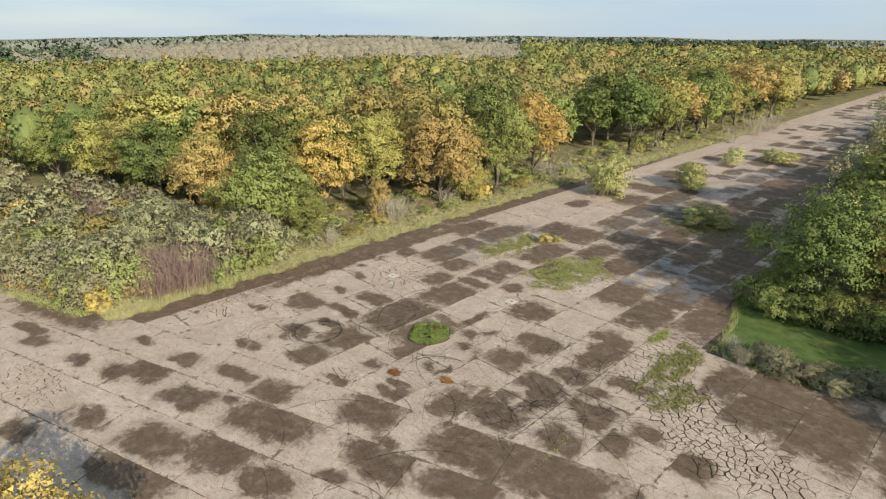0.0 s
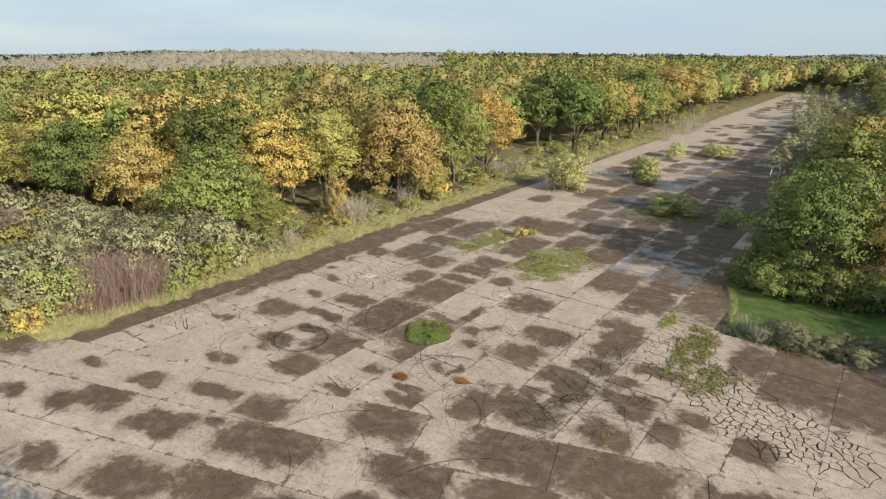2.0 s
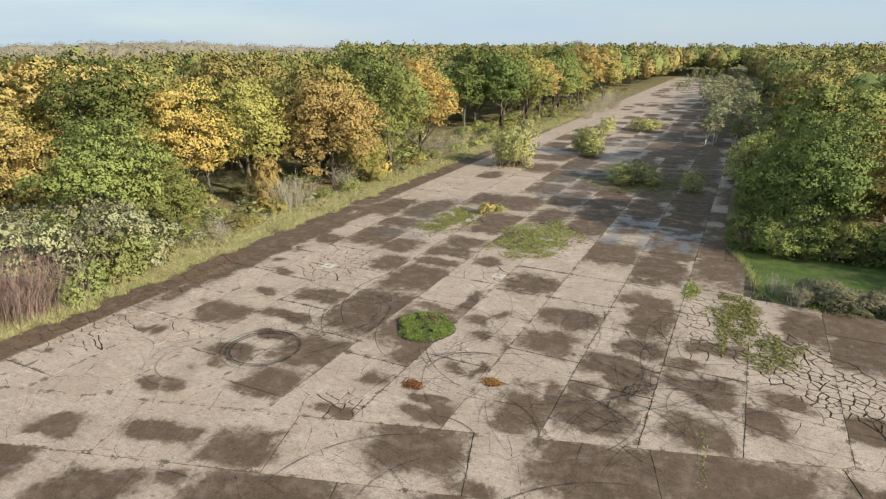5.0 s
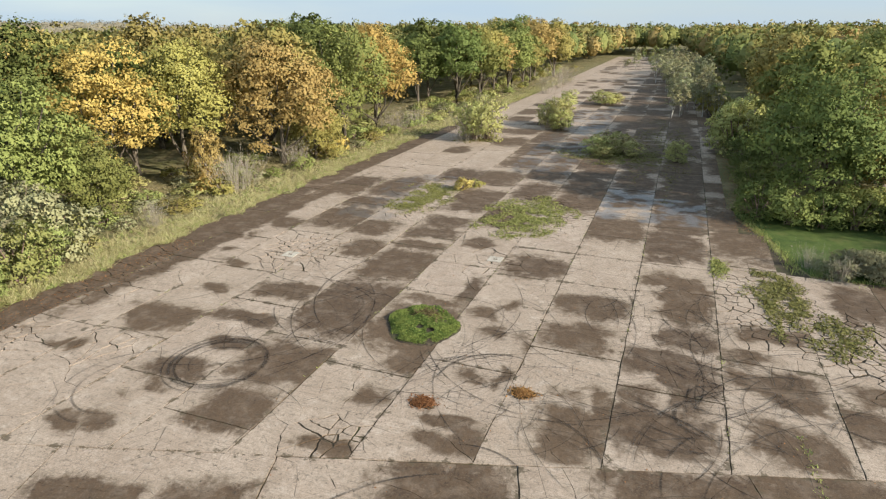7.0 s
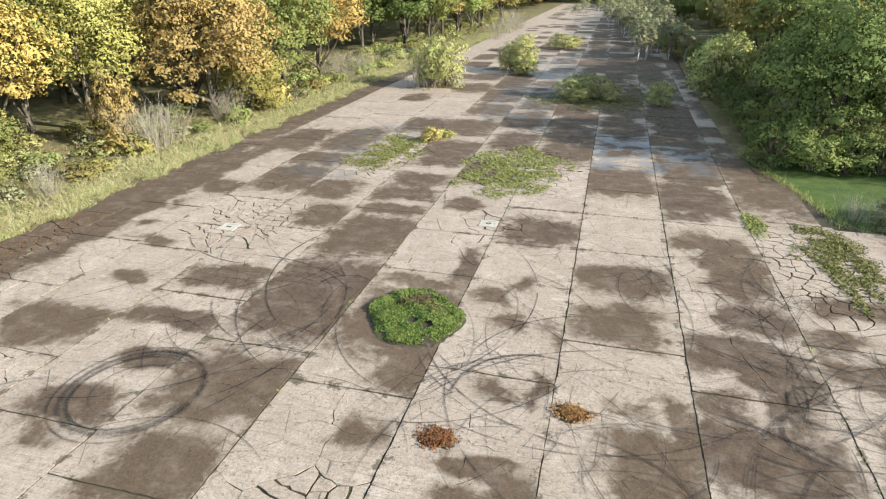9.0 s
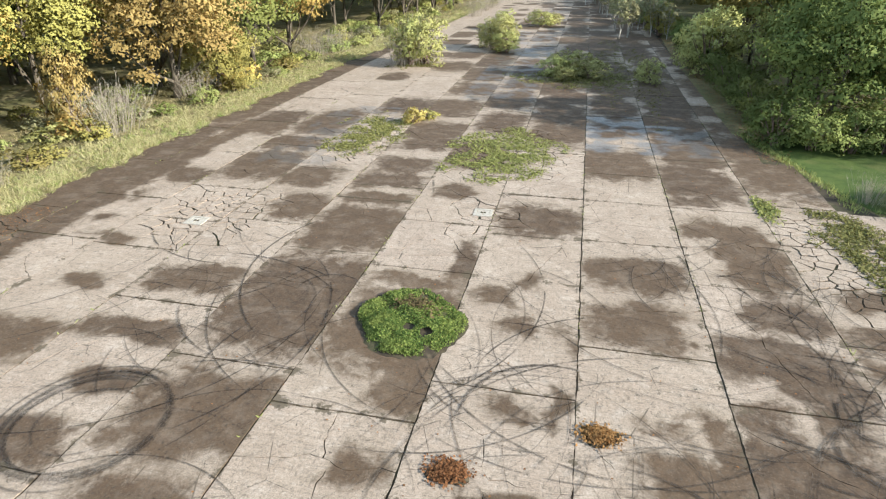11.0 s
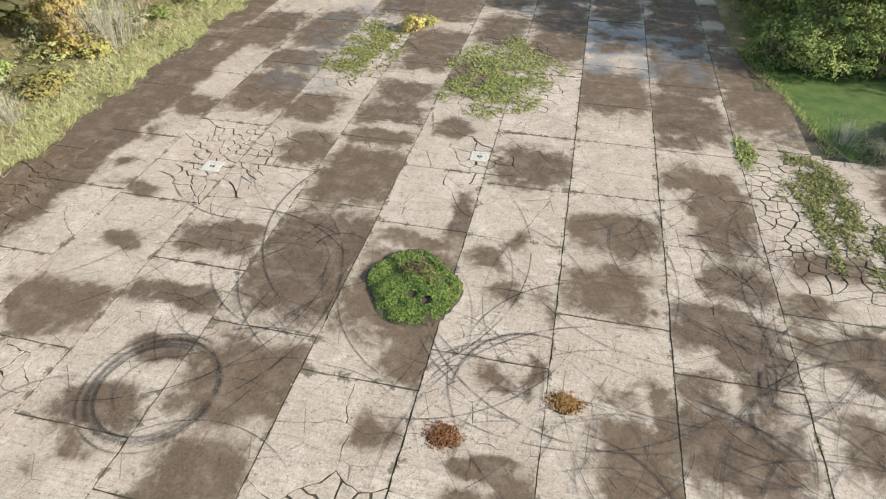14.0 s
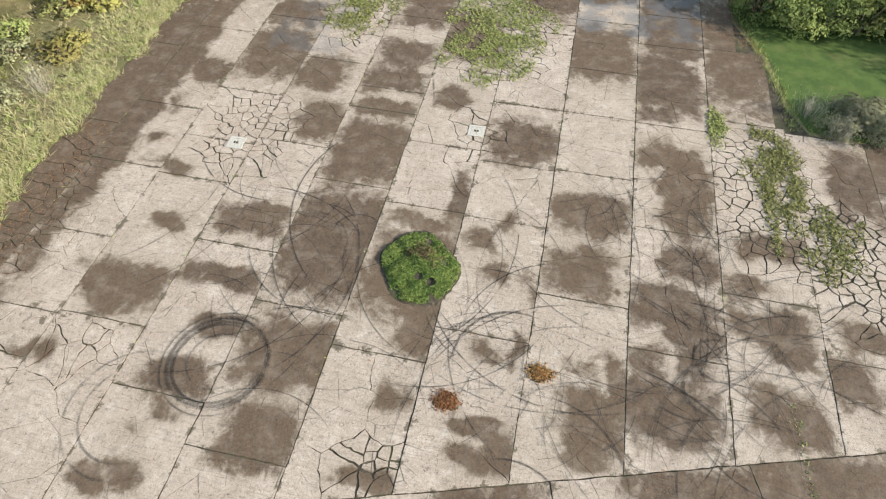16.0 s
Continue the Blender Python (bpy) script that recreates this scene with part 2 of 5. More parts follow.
# ---- mesh helpers ----
def mesh_from(name, verts, faces, material, smooth=False):
    me = bpy.data.meshes.new(name)
    me.from_pydata([tuple(v) for v in verts], [], faces)
    me.materials.append(material)
    if smooth:
        me.polygons.foreach_set("use_smooth", [True] * len(me.polygons))
    me.update()
    return me


def quads_mesh(name, corners, material, lean=None):
    """A mesh of loose leaves from an array (n, 3 or 4 corners, 3), shaded along lean (n, 3)."""
    n, k = corners.shape[:2]
    me = bpy.data.meshes.new(name)
    me.vertices.add(k * n)
    me.vertices.foreach_set("co", np.asarray(corners, np.float32).ravel())
    me.loops.add(k * n)
    me.loops.foreach_set("vertex_index", np.arange(k * n, dtype=np.int32))
    me.polygons.add(n)
    me.polygons.foreach_set("loop_start", np.arange(0, k * n, k, dtype=np.int32))
    me.materials.append(material)
    me.update(calc_edges=True)
    if lean is not None:
        me.polygons.foreach_set("use_smooth", np.ones(n, bool))
        me.normals_split_custom_set_from_vertices(np.repeat(np.asarray(lean, np.float32), k, 0))
    return me


def part(name, me, parent, label=""):
    ob = new(name, me)
    ob.parent = parent
    if label:
        ob["label"] = label
    return ob


def thing(name, place, label, category, group="", turn=0.0, scale=1.0):
    ob = new(name)
    ob.empty_display_size = 0.3
    ob.matrix_world = Matrix.LocRotScale(place, Euler((0, 0, turn)), Vector((scale, scale, scale)))
    return tagged(ob, label, category, group)


def leaf_corners(rng, centres, normals, size, long=1.35, jitter=0.65):
    """Rhombic leaf sprays at the centres, facing roughly along the normals."""
    n = len(centres)
    nor = normals + rng.normal(0, jitter, (n, 3))
    nor /= np.linalg.norm(nor, axis=1)[:, None] + 1e-9
    u = np.cross(nor, rng.normal(0, 1, (n, 3)))
    u /= np.linalg.norm(u, axis=1)[:, None] + 1e-9
    v = np.cross(nor, u)
    s = (size * rng.uniform(0.6, 1.3, n))[:, None]
    bend = nor * s * 0.25
    return np.stack([centres - u * s * long * 0.5, centres - v * s * 0.45 + bend, centres + u * s * long * 0.5, centres + v * s * 0.45 + bend], 1)


def leaf_tips(rng, centres, normals, size, jitter=0.65):
    """Small pointed leaf sprays of three corners, facing roughly along the normals."""
    n = len(centres)
    nor = normals + rng.normal(0, jitter, (n, 3))
    nor /= np.linalg.norm(nor, axis=1)[:, None] + 1e-9
    u = np.cross(nor, rng.normal(0, 1, (n, 3)))
    u /= np.linalg.norm(u, axis=1)[:, None] + 1e-9
    v = np.cross(nor, u)
    s = (size * rng.uniform(0.6, 1.35, n))[:, None]
    return np.stack([centres + u * s * 0.7, centres - u * s * 0.4 + v * s * 0.55, centres - u * s * 0.4 - v * s * 0.55], 1)


def tube(points, radii, sides=6):
    """A tapered tube along points: verts and faces."""
    verts, faces = [], []
    for i, (p, r) in enumerate(zip(points, radii)):
        p = Vector(p)
        d = Vector(points[min(i + 1, len(points) - 1)]) - Vector(points[max(i - 1, 0)])
        q = d.to_track_quat("Z", "Y")
        for k in range(sides):
            a = 2 * math.pi * k / sides
            verts.append(p + q @ Vector((r * math.cos(a), r * math.sin(a), 0)))
    for i in range(len(points) - 1):
        for k in range(sides):
            a, b = i * sides + k, i * sides + (k + 1) % sides
            faces.append((a, b, b + sides, a + sides))
    return verts, faces


def join(pieces):
    verts, faces = [], []
    for v, f in pieces:
        o = len(verts)
        verts += list(v)
        faces += [tuple(i + o for i in q) for q in f]
    return verts, faces


def crown_lobes(rng, height, radius, low, count):
    """Centres and radii of the leaf masses that make up an uneven, domed crown."""
    lobes = []
    mid, half = (height + low) / 2, (height - low) / 2
    squash = rng.uniform(0.88, 1.14)
    swell = rng.uniform(0, 6.28, 3)
    for i in range(count):
        z = 1 - 1.8 * (i + rng.uniform(0.1, 0.9)) / count
        a = i * 2.399963 + rng.uniform(-0.5, 0.5)
        ring = math.sqrt(max(0.0, 1 - z * z))
        uneven = 0.88 + 0.13 * math.sin(2 * a + 2 * z + swell[0]) + 0.1 * math.sin(3 * a + 4 * z + swell[1])
        d = uneven * (rng.uniform(0.76, 0.98) if rng.random() < 0.8 else rng.uniform(0.35, 0.7))
        r = radius * rng.choice((0.15, 0.2, 0.25, 0.3, 0.36)) * rng.uniform(0.9, 1.1)
        lobes.append((ring * d * radius * math.cos(a) * squash, ring * d * radius * math.sin(a) / squash, mid + z * d * half, r))
    return np.array(lobes)


def crown_leaves(rng, lobes, count, size, fill=0.2, tuft=30, dome=0.4):
    """Leaves in small tufts over the leaf masses, denser on top."""
    k = len(lobes) * tuft
    own = np.repeat(np.arange(len(lobes)), tuft)
    d = rng.normal(0, 1, (k, 3))
    d[:, 2] = np.abs(d[:, 2]) * 0.9 - 0.45 * rng.random(k)
    d /= np.linalg.norm(d, axis=1)[:, None]
    r = np.where(rng.random(k) < fill, rng.uniform(0.35, 0.85, k), rng.uniform(0.85, 1.1, k))
    heart = lobes[own, :3] + d * (lobes[own, 3] * r)[:, None] * np.array((1, 1, 0.82))
    w = lobes[own, 3] ** 2
    pick = rng.choice(k, count, p=w / w.sum())
    spread = lobes[own[pick], 3][:, None] * 0.17
    off = rng.normal(0, 1, (count, 3)) * spread * np.array((1, 1, 0.6))
    face = d[pick] + off / spread * 0.4 + np.array((0, 0, 0.3))
    leaves = leaf_tips(rng, heart[pick] + off, face, size)
    own_face = np.cross(leaves[:, 1] - leaves[:, 0], leaves[:, 2] - leaves[:, 0])
    own_face /= np.linalg.norm(own_face, axis=1)[:, None] + 1e-9
    own_face *= np.sign((own_face * d[pick]).sum(1))[:, None]
    middle = lobes[:, :3].mean(0) - np.array((0, 0, 1.0))
    out = heart[pick] - middle
    out /= np.linalg.norm(out, axis=1)[:, None] + 1e-9
    lean = d[pick] * 0.6 + out * dome + own_face * 0.2
    return leaves, lean / (np.linalg.norm(lean, axis=1)[:, None] + 1e-9)


def trunk_mesh(rng, name, height, radius, lobes, material, limbs=9):
    top = height * 0.72
    pts = [(rng.normal(0, 0.12) * z, rng.normal(0, 0.12) * z, z * top) for z in (0, 0.12, 0.35, 0.6, 0.8, 1.0)]
    pts[0] = (0, 0, -0.25)
    rad = [radius * k for k in (1.5, 1.0, 0.8, 0.6, 0.4, 0.15)]
    out = [tube(pts, rad, 7)]
    for lobe in lobes[rng.permutation(len(lobes))[:limbs]]:
        k = rng.integers(1, 5)
        a, b = Vector(pts[k]), Vector(lobe[:3])
        m = a.lerp(b, 0.5) + Vector((rng.normal(0, 0.3), rng.normal(0, 0.3), -0.35))
        out.append(tube([a, m, b], [rad[k] * 0.55, rad[k] * 0.34, 0.04], 5))
    v, f = join(out)
    return mesh_from(name, v, f, material, True)


def leaf_mass(name, grown, material):
    return quads_mesh(name, grown[0], material, grown[1])


def oak_kind(seed, height, radius, low, lobes, leaves, size, trunk=0.24, bark=None):
    rng = np.random.default_rng(seed)
    lb = crown_lobes(rng, height - radius * 0.25, radius, low, lobes)
    return trunk_mesh(rng, "trunk", height, trunk, lb, bark or BARK), leaf_mass("crown", crown_leaves(rng, lb, leaves, size), GREEN)


def plant_tree(name, kind, leaf, place, label, category="tree", group="", turn=0.0, scale=1.0):
    ob = thing(name, place, label, category, group, turn, scale)
    part("trunk", kind[0], ob)
    crown = part("crown", kind[1], ob)
    crown.material_slots[0].link = "OBJECT"
    crown.material_slots[0].material = leaf
    return ob


# ---- ground ----
# centre line of the crossing taxiway's upper joint: y = CROSS + SLOPE * x
CROSS, SLOPE, BAY = -6.65, 0.305, 4.57


def hill(x, y):
    """Height of the land: flat airfield, a gentle rise far to the west."""
    r = math.hypot(x, y)
    az = math.degrees(math.atan2(-x, y))
    rise = 8 * max(0.0, min(1.0, (r - 290) / 170)) * math.exp(-(((az - 54) / 16) ** 2))
    far = max(0.0, min(1.4, (r - 700) / 2000)) * (-22 + 4 * math.sin(az * 0.21 + 1.0) + 3 * math.sin(az * 0.53))
    return rise + far - 0.07


def build_ground():
    rings = [0, 30, 60, 100, 160, 240, 340, 420, 500, 600, 750, 1000, 1400, 2000, 3000, 4200]
    spokes = 120
    verts, faces = [(0, 0, hill(0, 0))], []
    for r in rings[1:]:
        for k in range(spokes):
            a = 2 * math.pi * k / spokes
            x, y = r * math.sin(a), r * math.cos(a)
            verts.append((x, y, hill(x, y)))
    for k in range(spokes):
        faces.append((0, 1 + (k + 1) % spokes, 1 + k))
    for i in range(len(rings) - 2):
        for k in range(spokes):
            a, b = 1 + i * spokes + k, 1 + i * spokes + (k + 1) % spokes
            faces.append((a, b, b + spokes, a + spokes))
    ob = new("ground", mesh_from("ground", verts, faces, SOIL, True))
    tagged(ob, "rough grass and leaf-strewn woodland soil around the old runway", "ground", kind="structure")


build_ground()

# ---- forest ----
NEAR_KINDS = [oak_kind(11 + i, h, r, lo, 58, 17500, 0.166) for i, (h, r, lo) in enumerate(((12.8, 5.0, 1.4), (12.0, 4.9, 0.9), (13.4, 4.6, 2.2), (10.5, 4.7, 0.2)))]
MID_KINDS = [oak_kind(31 + i, h, r, lo, 46, 6800, 0.272) for i, (h, r, lo) in enumerate(((13.5, 4.9, 3.0), (13, 4.6, 3.6), (14.0, 4.7, 3.2)))]


def oak(place, leaf, k, scale=1.0, near=True, label="", turn=None):
    kinds = NEAR_KINDS if near else MID_KINDS
    rng = random.Random(int(place[0] * 31 + place[1] * 17))
    tones = {GREEN.name: "mid-green", DEEP.name: "deep-green", OLIVE.name: "olive and yellowing", YELLOW.name: "golden yellow", RUST.name: "rust-orange"}
    label = label or "oak tree with %s autumn leaves at the wood's edge" % tones[leaf.name]
    return plant_tree("oak_tree", kinds[k % len(kinds)], leaf, (place[0], place[1], -0.1), label, "tree", "oaks of the wood", rng.uniform(0, 6.28) if turn is None else turn, scale)


for x, y, leaf, k, s in (
    (-43.5, 8, GREEN, 3, 1.0), (-40.5, 12.5, GREEN, 3, 0.62), (-47, 20, YELLOW, 0, 1.02), (-38.5, 37, RUST, 1, 1.14), (-58, 7, RUST, 3, 1.0), (-55.5, 9, YELLOW, 3, 0.8), (-45, 28, OLIVE, 2, 1.0), (-36.4, 41, OLIVE, 3, 0.7),
    (-38, 51, GREEN, 0, 1.12), (-39, 63, YELLOW, 2, 1.1), (-52, 15, DEEP, 2, 1.15), (-70, 4, DEEP, 0, 1.1), (-64, 9, OLIVE, 1, 1.1), (-85, 1, OLIVE, 1, 1.15), (-77, 3, OLIVE, 0, 1.05), (-93, 1, DEEP, 0, 1.1), (-101, -3, GREEN, 1, 1.15), (-110, -6, OLIVE, 2, 1.1), (-96, 7, GREEN, 2, 1.2), (-106, 3, OLIVE, 0, 1.2), (-119, -9, GREEN, 1, 1.15),
):
    oak((x, y), leaf, k, s * (1.2 if x > -60 else 1.05))


def in_wood(x, y):
    """West wood and east wood."""
    if x < 0:
        edge = -41 + 2.5 * math.sin(y * 0.09) if y > 25 else -53
        if y > 90:
            edge = -35.5 + max(0, y - 130) * 0.045
        return (x < edge or y > 345) and y > (10 if x > -60 else 7 + (x + 60) * 0.32)
    return x > 19.5 - max(0, y - 150) * 0.06 and y > 52


def scatter(rng, x0, x1, y0, y1, step):
    for i in range(int((x1 - x0) / step)):
        for j in range(int((y1 - y0) / step)):
            yield x0 + (i + rng.uniform(0.1, 0.9)) * step, y0 + (j + rng.uniform(0.1, 0.9)) * step


rng0 = random.Random(5)
placed = [(o.location.x, o.location.y) for o in scene.objects if o.name.startswith("oak_tree")]
PALETTE = [GREEN] * 6 + [DEEP] * 4 + [OLIVE] * 8 + [RUST]
EAST_PALETTE = [OLIVE] * 4 + [RUST] * 3 + [GREEN] * 2 + [DEEP]
EYE_AREA = Vector((10, -25))
far_pts = []
for x, y in scatter(rng0, -420, 160, -60, 520, 7.9):
    if not in_wood(x, y):
        continue
    d = math.hypot(x - EYE_AREA.x, y - EYE_AREA.y)
    if d > (300 if x < -y * 0.75 else 480):
        continue
    if d < 112 or (-50 < x < 0 and y < 190):
        if all((x - a) ** 2 + (y - b) ** 2 > 26 for a, b in placed):
            oak((x, y), rng0.choice(PALETTE if x < 0 else EAST_PALETTE), rng0.randrange(4), rng0.uniform(1.02, 1.45) * (1.0 if x < 0 else 0.85), d < 62 and x > -60)
            placed.append((x, y))
    elif d < 300 or x > -70 or rng0.random() < 0.62:
        far_pts.append((x, y, d))


def crown_heart(height, radius, low):
    """The dense inner leaf dome of a distant crown, in coarse facets."""
    rows = []
    for z, ring in ((1.0, 0.05), (0.75, 0.6), (0.25, 0.92), (-0.4, 0.85), (-0.9, 0.4)):
        a = np.arange(9) * (2 * np.pi / 8) + z
        rows.append(np.stack([np.cos(a) * ring * radius * 0.68, np.sin(a) * ring * radius * 0.68, np.full(9, (height + low) / 2 + z * (height - low) * 0.34)], 1))
    tris = [t for a, b in zip(rows, rows[1:]) for k in range(8) for t in ((a[k], b[k], b[k + 1]), (a[k], b[k + 1], a[k + 1]))]
    tris = np.array(tris)
    lean = tris.mean(1) - np.array((0, 0, (height + low) / 2))
    return tris, lean / np.linalg.norm(lean, axis=1)[:, None]


def far_forest(points, name, leaf, label):
    rng = np.random.default_rng(len(points))
    out, faces, tone = [], [], []
    for x, y, d in points:
        n, size = (760, 0.5) if d < 160 else (540, 0.58) if d < 220 else ((340, 0.74) if d < 330 else (230, 0.94))
        s = rng.uniform(0.82, 1.12) * (1.0 if d < 340 else 1.12)
        low = 1.5 if d < 260 or x > -90 else 5.0
        lb = crown_lobes(rng, 14.6 * s, 4.9 * s, low, 26)
        q, lean = crown_leaves(rng, lb, n, size, 0.1)
        heart, heart_lean = crown_heart(14.6 * s, 4.9 * s, low)
        q, lean = np.concatenate([q, heart]), np.concatenate([lean, heart_lean])
        away = q.mean(1) - np.array((0, 0, 7.0))
        faces.append(lean * 0.6 + away / (np.linalg.norm(away, axis=1)[:, None] + 1e-6) * 0.55)
        out.append(q + np.array((x, y, hill(x, y))))
        tone += [rng.random()] * (3 * len(q))
    ob = new(name, quads_mesh(name, np.concatenate(out), leaf, np.concatenate(faces)))
    ob.data.attributes.new("tone", "FLOAT", "POINT").data.foreach_set("value", np.array(tone, np.float32))
    tagged(ob, label, "forest", kind="stuff")


far_rng = random.Random(3)
far_split = [[], [], [], []]
for p in far_pts:
    far_split[far_rng.choice((0, 0, 0, 1, 1, 2, 2, 2, 2, 2, 3))].append(p)
for leaf, nm, pts in zip(FAR_LEAF, ("green", "deep-green", "olive", "rust-brown"), far_split):
    far_forest(pts, "distant_forest", leaf, "distant oak canopy with %s autumn leaves" % nm)


# big oaks on the east side
for x, y, leaf, k, s, near in ((18.3, 36.5, DEEP, 3, 1.26, True), (26.5, 38.5, RUST, 3, 1.15, True), (26.0, 47.5, RUST, 1, 1.15, True), (33, 48, OLIVE, 0, 1.15, True), (20.5, 47.0, GREEN, 3, 1.1, True), (32, 40, OLIVE, 2, 1.0, True), (4.6, -30.2, YELLOW, 3, 0.98, True), (42, 27, OLIVE, 1, 1.1, True), (46, 17, GREEN, 2, 1.0, True), (47.5, 22.5, GREEN, 1, 1.0, True)):
    oak((x, y), leaf, k, s, near)

# ---- pavement ----
TURN = math.atan(SLOPE)
COS, SIN = math.cos(TURN), math.sin(TURN)


def cross_to_world(u, v):
    """From the taxiway's own frame (u along it, v to the north of its upper joint)."""
    return u * COS - v * SIN, CROSS + u * SIN + v * COS


def world_to_cross(x, y):
    return x * COS + (y - CROSS) * SIN, -x * SIN + (y - CROSS) * COS


bed_edge = [(-80, CROSS - 80 * SLOPE - 40), (60, CROSS + 60 * SLOPE - 60), (60, 29), (30, 20.5), (20, 17.8), (15.2, 18.4), (14.0, 21), (13.2, 26), (10.8, 32), (10.6, 60), (12, 110), (-4, 330), (-20, 330), (-27.5, 110), (-30.4, 60), (-30.2, 5), (-29.3, -9), (-30.5, -14), (-33, -18), (-44, -21), (-80, -31)]
bed = new("runway_bed", mesh_from("runway_bed", [(x, y, -0.045) for x, y in bed_edge], [tuple(range(len(bed_edge)))], BED))
tagged(bed, "dark soil and moss in the joints under the slabs", "soil", kind="structure")

# dark silt patches: x, y, half width, half length; by lane of the runway
SILT = {
    -1: [(-2.1, 14.0, 1.98, 1.97), (-2.3, 6.9, 0.41, 0.36), (-2.1, 7.5, 0.47, 0.41), (-3.4, 5.8, 0.85, 0.61), (-2.3, 3.8, 0.76, 0.84), (-2.0, -1.0, 0.83, 0.45), (-0.5, -0.6, 0.34, 0.96), (-0.3, 3.2, 0.4, 0.74), (-1.8, -4.4, 1.5, 0.45), (-1.7, -6.0, 1.07, 0.52), (-0.6, -5.4, 0.54, 0.99)],
    -2: [(-5.1, 8.6, 0.55, 2.15), (-6.4, 6.2, 1.89, 0.55), (-6.3, 3.0, 2.5, 2.9), (-5.4, -0.4, 1.06, 1.32), (-5.6, -3.9, 0.79, 0.62), (-6.0, -7.6, 1.31, 0.5), (-7.3, 17.4, 1.1, 1.31), (-7.6, 26, 1.5, 2)],
    -3: [(-11.1, 11.1, 2.3, 2.6), (-11.4, 15.2, 2.0, 0.83), (-11.5, 18.3, 2.13, 1.24), (-11.3, 21.3, 2.3, 1.5), (-11.2, 4.0, 2.6, 3.7), (-11.0, -3.0, 2.3, 1.9), (-10.8, -7.0, 1.9, 1.5), (-11, 27, 2.2, 2.2)],
    -4: [(-14.9, 13.1, 1.57, 1.7), (-16.0, 4.5, 1.93, 1.2), (-15.6, 0.6, 2.2, 0.7), (-14.7, -2.2, 1.3, 0.7), (-15.6, -5.1, 1.7, 0.9), (-16.5, 17.9, 1.6, 1.87), (-15.4, -6.8, 0.54, 0.25), (-16.2, -7.7, 0.3, 0.22), (-15.7, -9.7, 0.8, 0.45), (-17.3, -10.0, 0.8, 0.45)],
    -5: [(-20.5, -1.0, 2.08, 1.5), (-20.5, 3.4, 1.05, 0.67), (-18.6, -0.6, 0.34, 0.3), (-20.3, 19.5, 2.4, 2.9), (-20.9, 24.8, 2.1, 1.72), (-22.4, -5.1, 0.4, 0.35), (-20.5, 31, 2.2, 4), (-22.0, 7.3, 0.9, 0.45)],
    -6: [(-24.4, 9.7, 0.45, 0.32), (-23.3, 7.8, 0.64, 0.4), (-23.3, 0.0, 0.44, 0.32), (-24.1, 16.4, 1.4, 1.3), (-24.8, 13.0, 0.6, 0.6), (-23.4, -5.0, 0.6, 0.4), (-26.7, 15, 1.1, 17), (-24.9, 30, 2.0, 4)],
    -7: [(-28.9, 4, 2.4, 30), (-28.9, 60, 2.0, 40)],
    0: [(2.3, 8.9, 1.92, 1.6), (2.1, 4.7, 1.6, 1.6), (1.7, 24.4, 2.3, 1.7), (3.2, -3.3, 1.4, 1.5), (4.0, -1.9, 0.6, 1.95), (3.0, -4.8, 1.08, 0.5), (2.2, -0.6, 0.53, 0.3)],
    1: [(6.6, 21.6, 2.3, 3.0), (6.0, 18.3, 1.55, 0.7), (6.3, 14.3, 1.6, 1.1), (7.5, 12.4, 1.6, 2.9), (7.7, 9.7, 1.3, 1.36), (7.4, 6.4, 1.4, 1.26), (6.7, 3.3, 2.1, 1.3), (7.6, 2.3, 1.4, 1.0), (5.3, 0.3, 0.77, 0.8), (7.6, 0.5, 0.58, 0.8), (6.5, -2.2, 2.1, 1.5), (6.8, 27, 2.2, 2.2)],
    2: [(11.9, 8.4, 1.6, 0.95), (10.4, 5.7, 1.1, 0.71), (11.4, 3.4, 2.2, 0.95), (12.3, 2.6, 1.3, 1.2), (11.4, -1.4, 1.5, 1.2), (11.3, 27, 2.3, 7)],
    3: [(14.7, 1.2, 1.1, 1.3), (15.6, 3.6, 1.2, 0.8), (17.2, 14.5, 1.6, 3.0)],
    4: [(18.7, 2.5, 1.8, 1.3), (20.6, 14.0, 2.8, 4.8)],
    5: [(25.1, 13.8, 2.6, 5.0)],
    6: [(29.8, 15.0, 2.5, 5.5)],
}
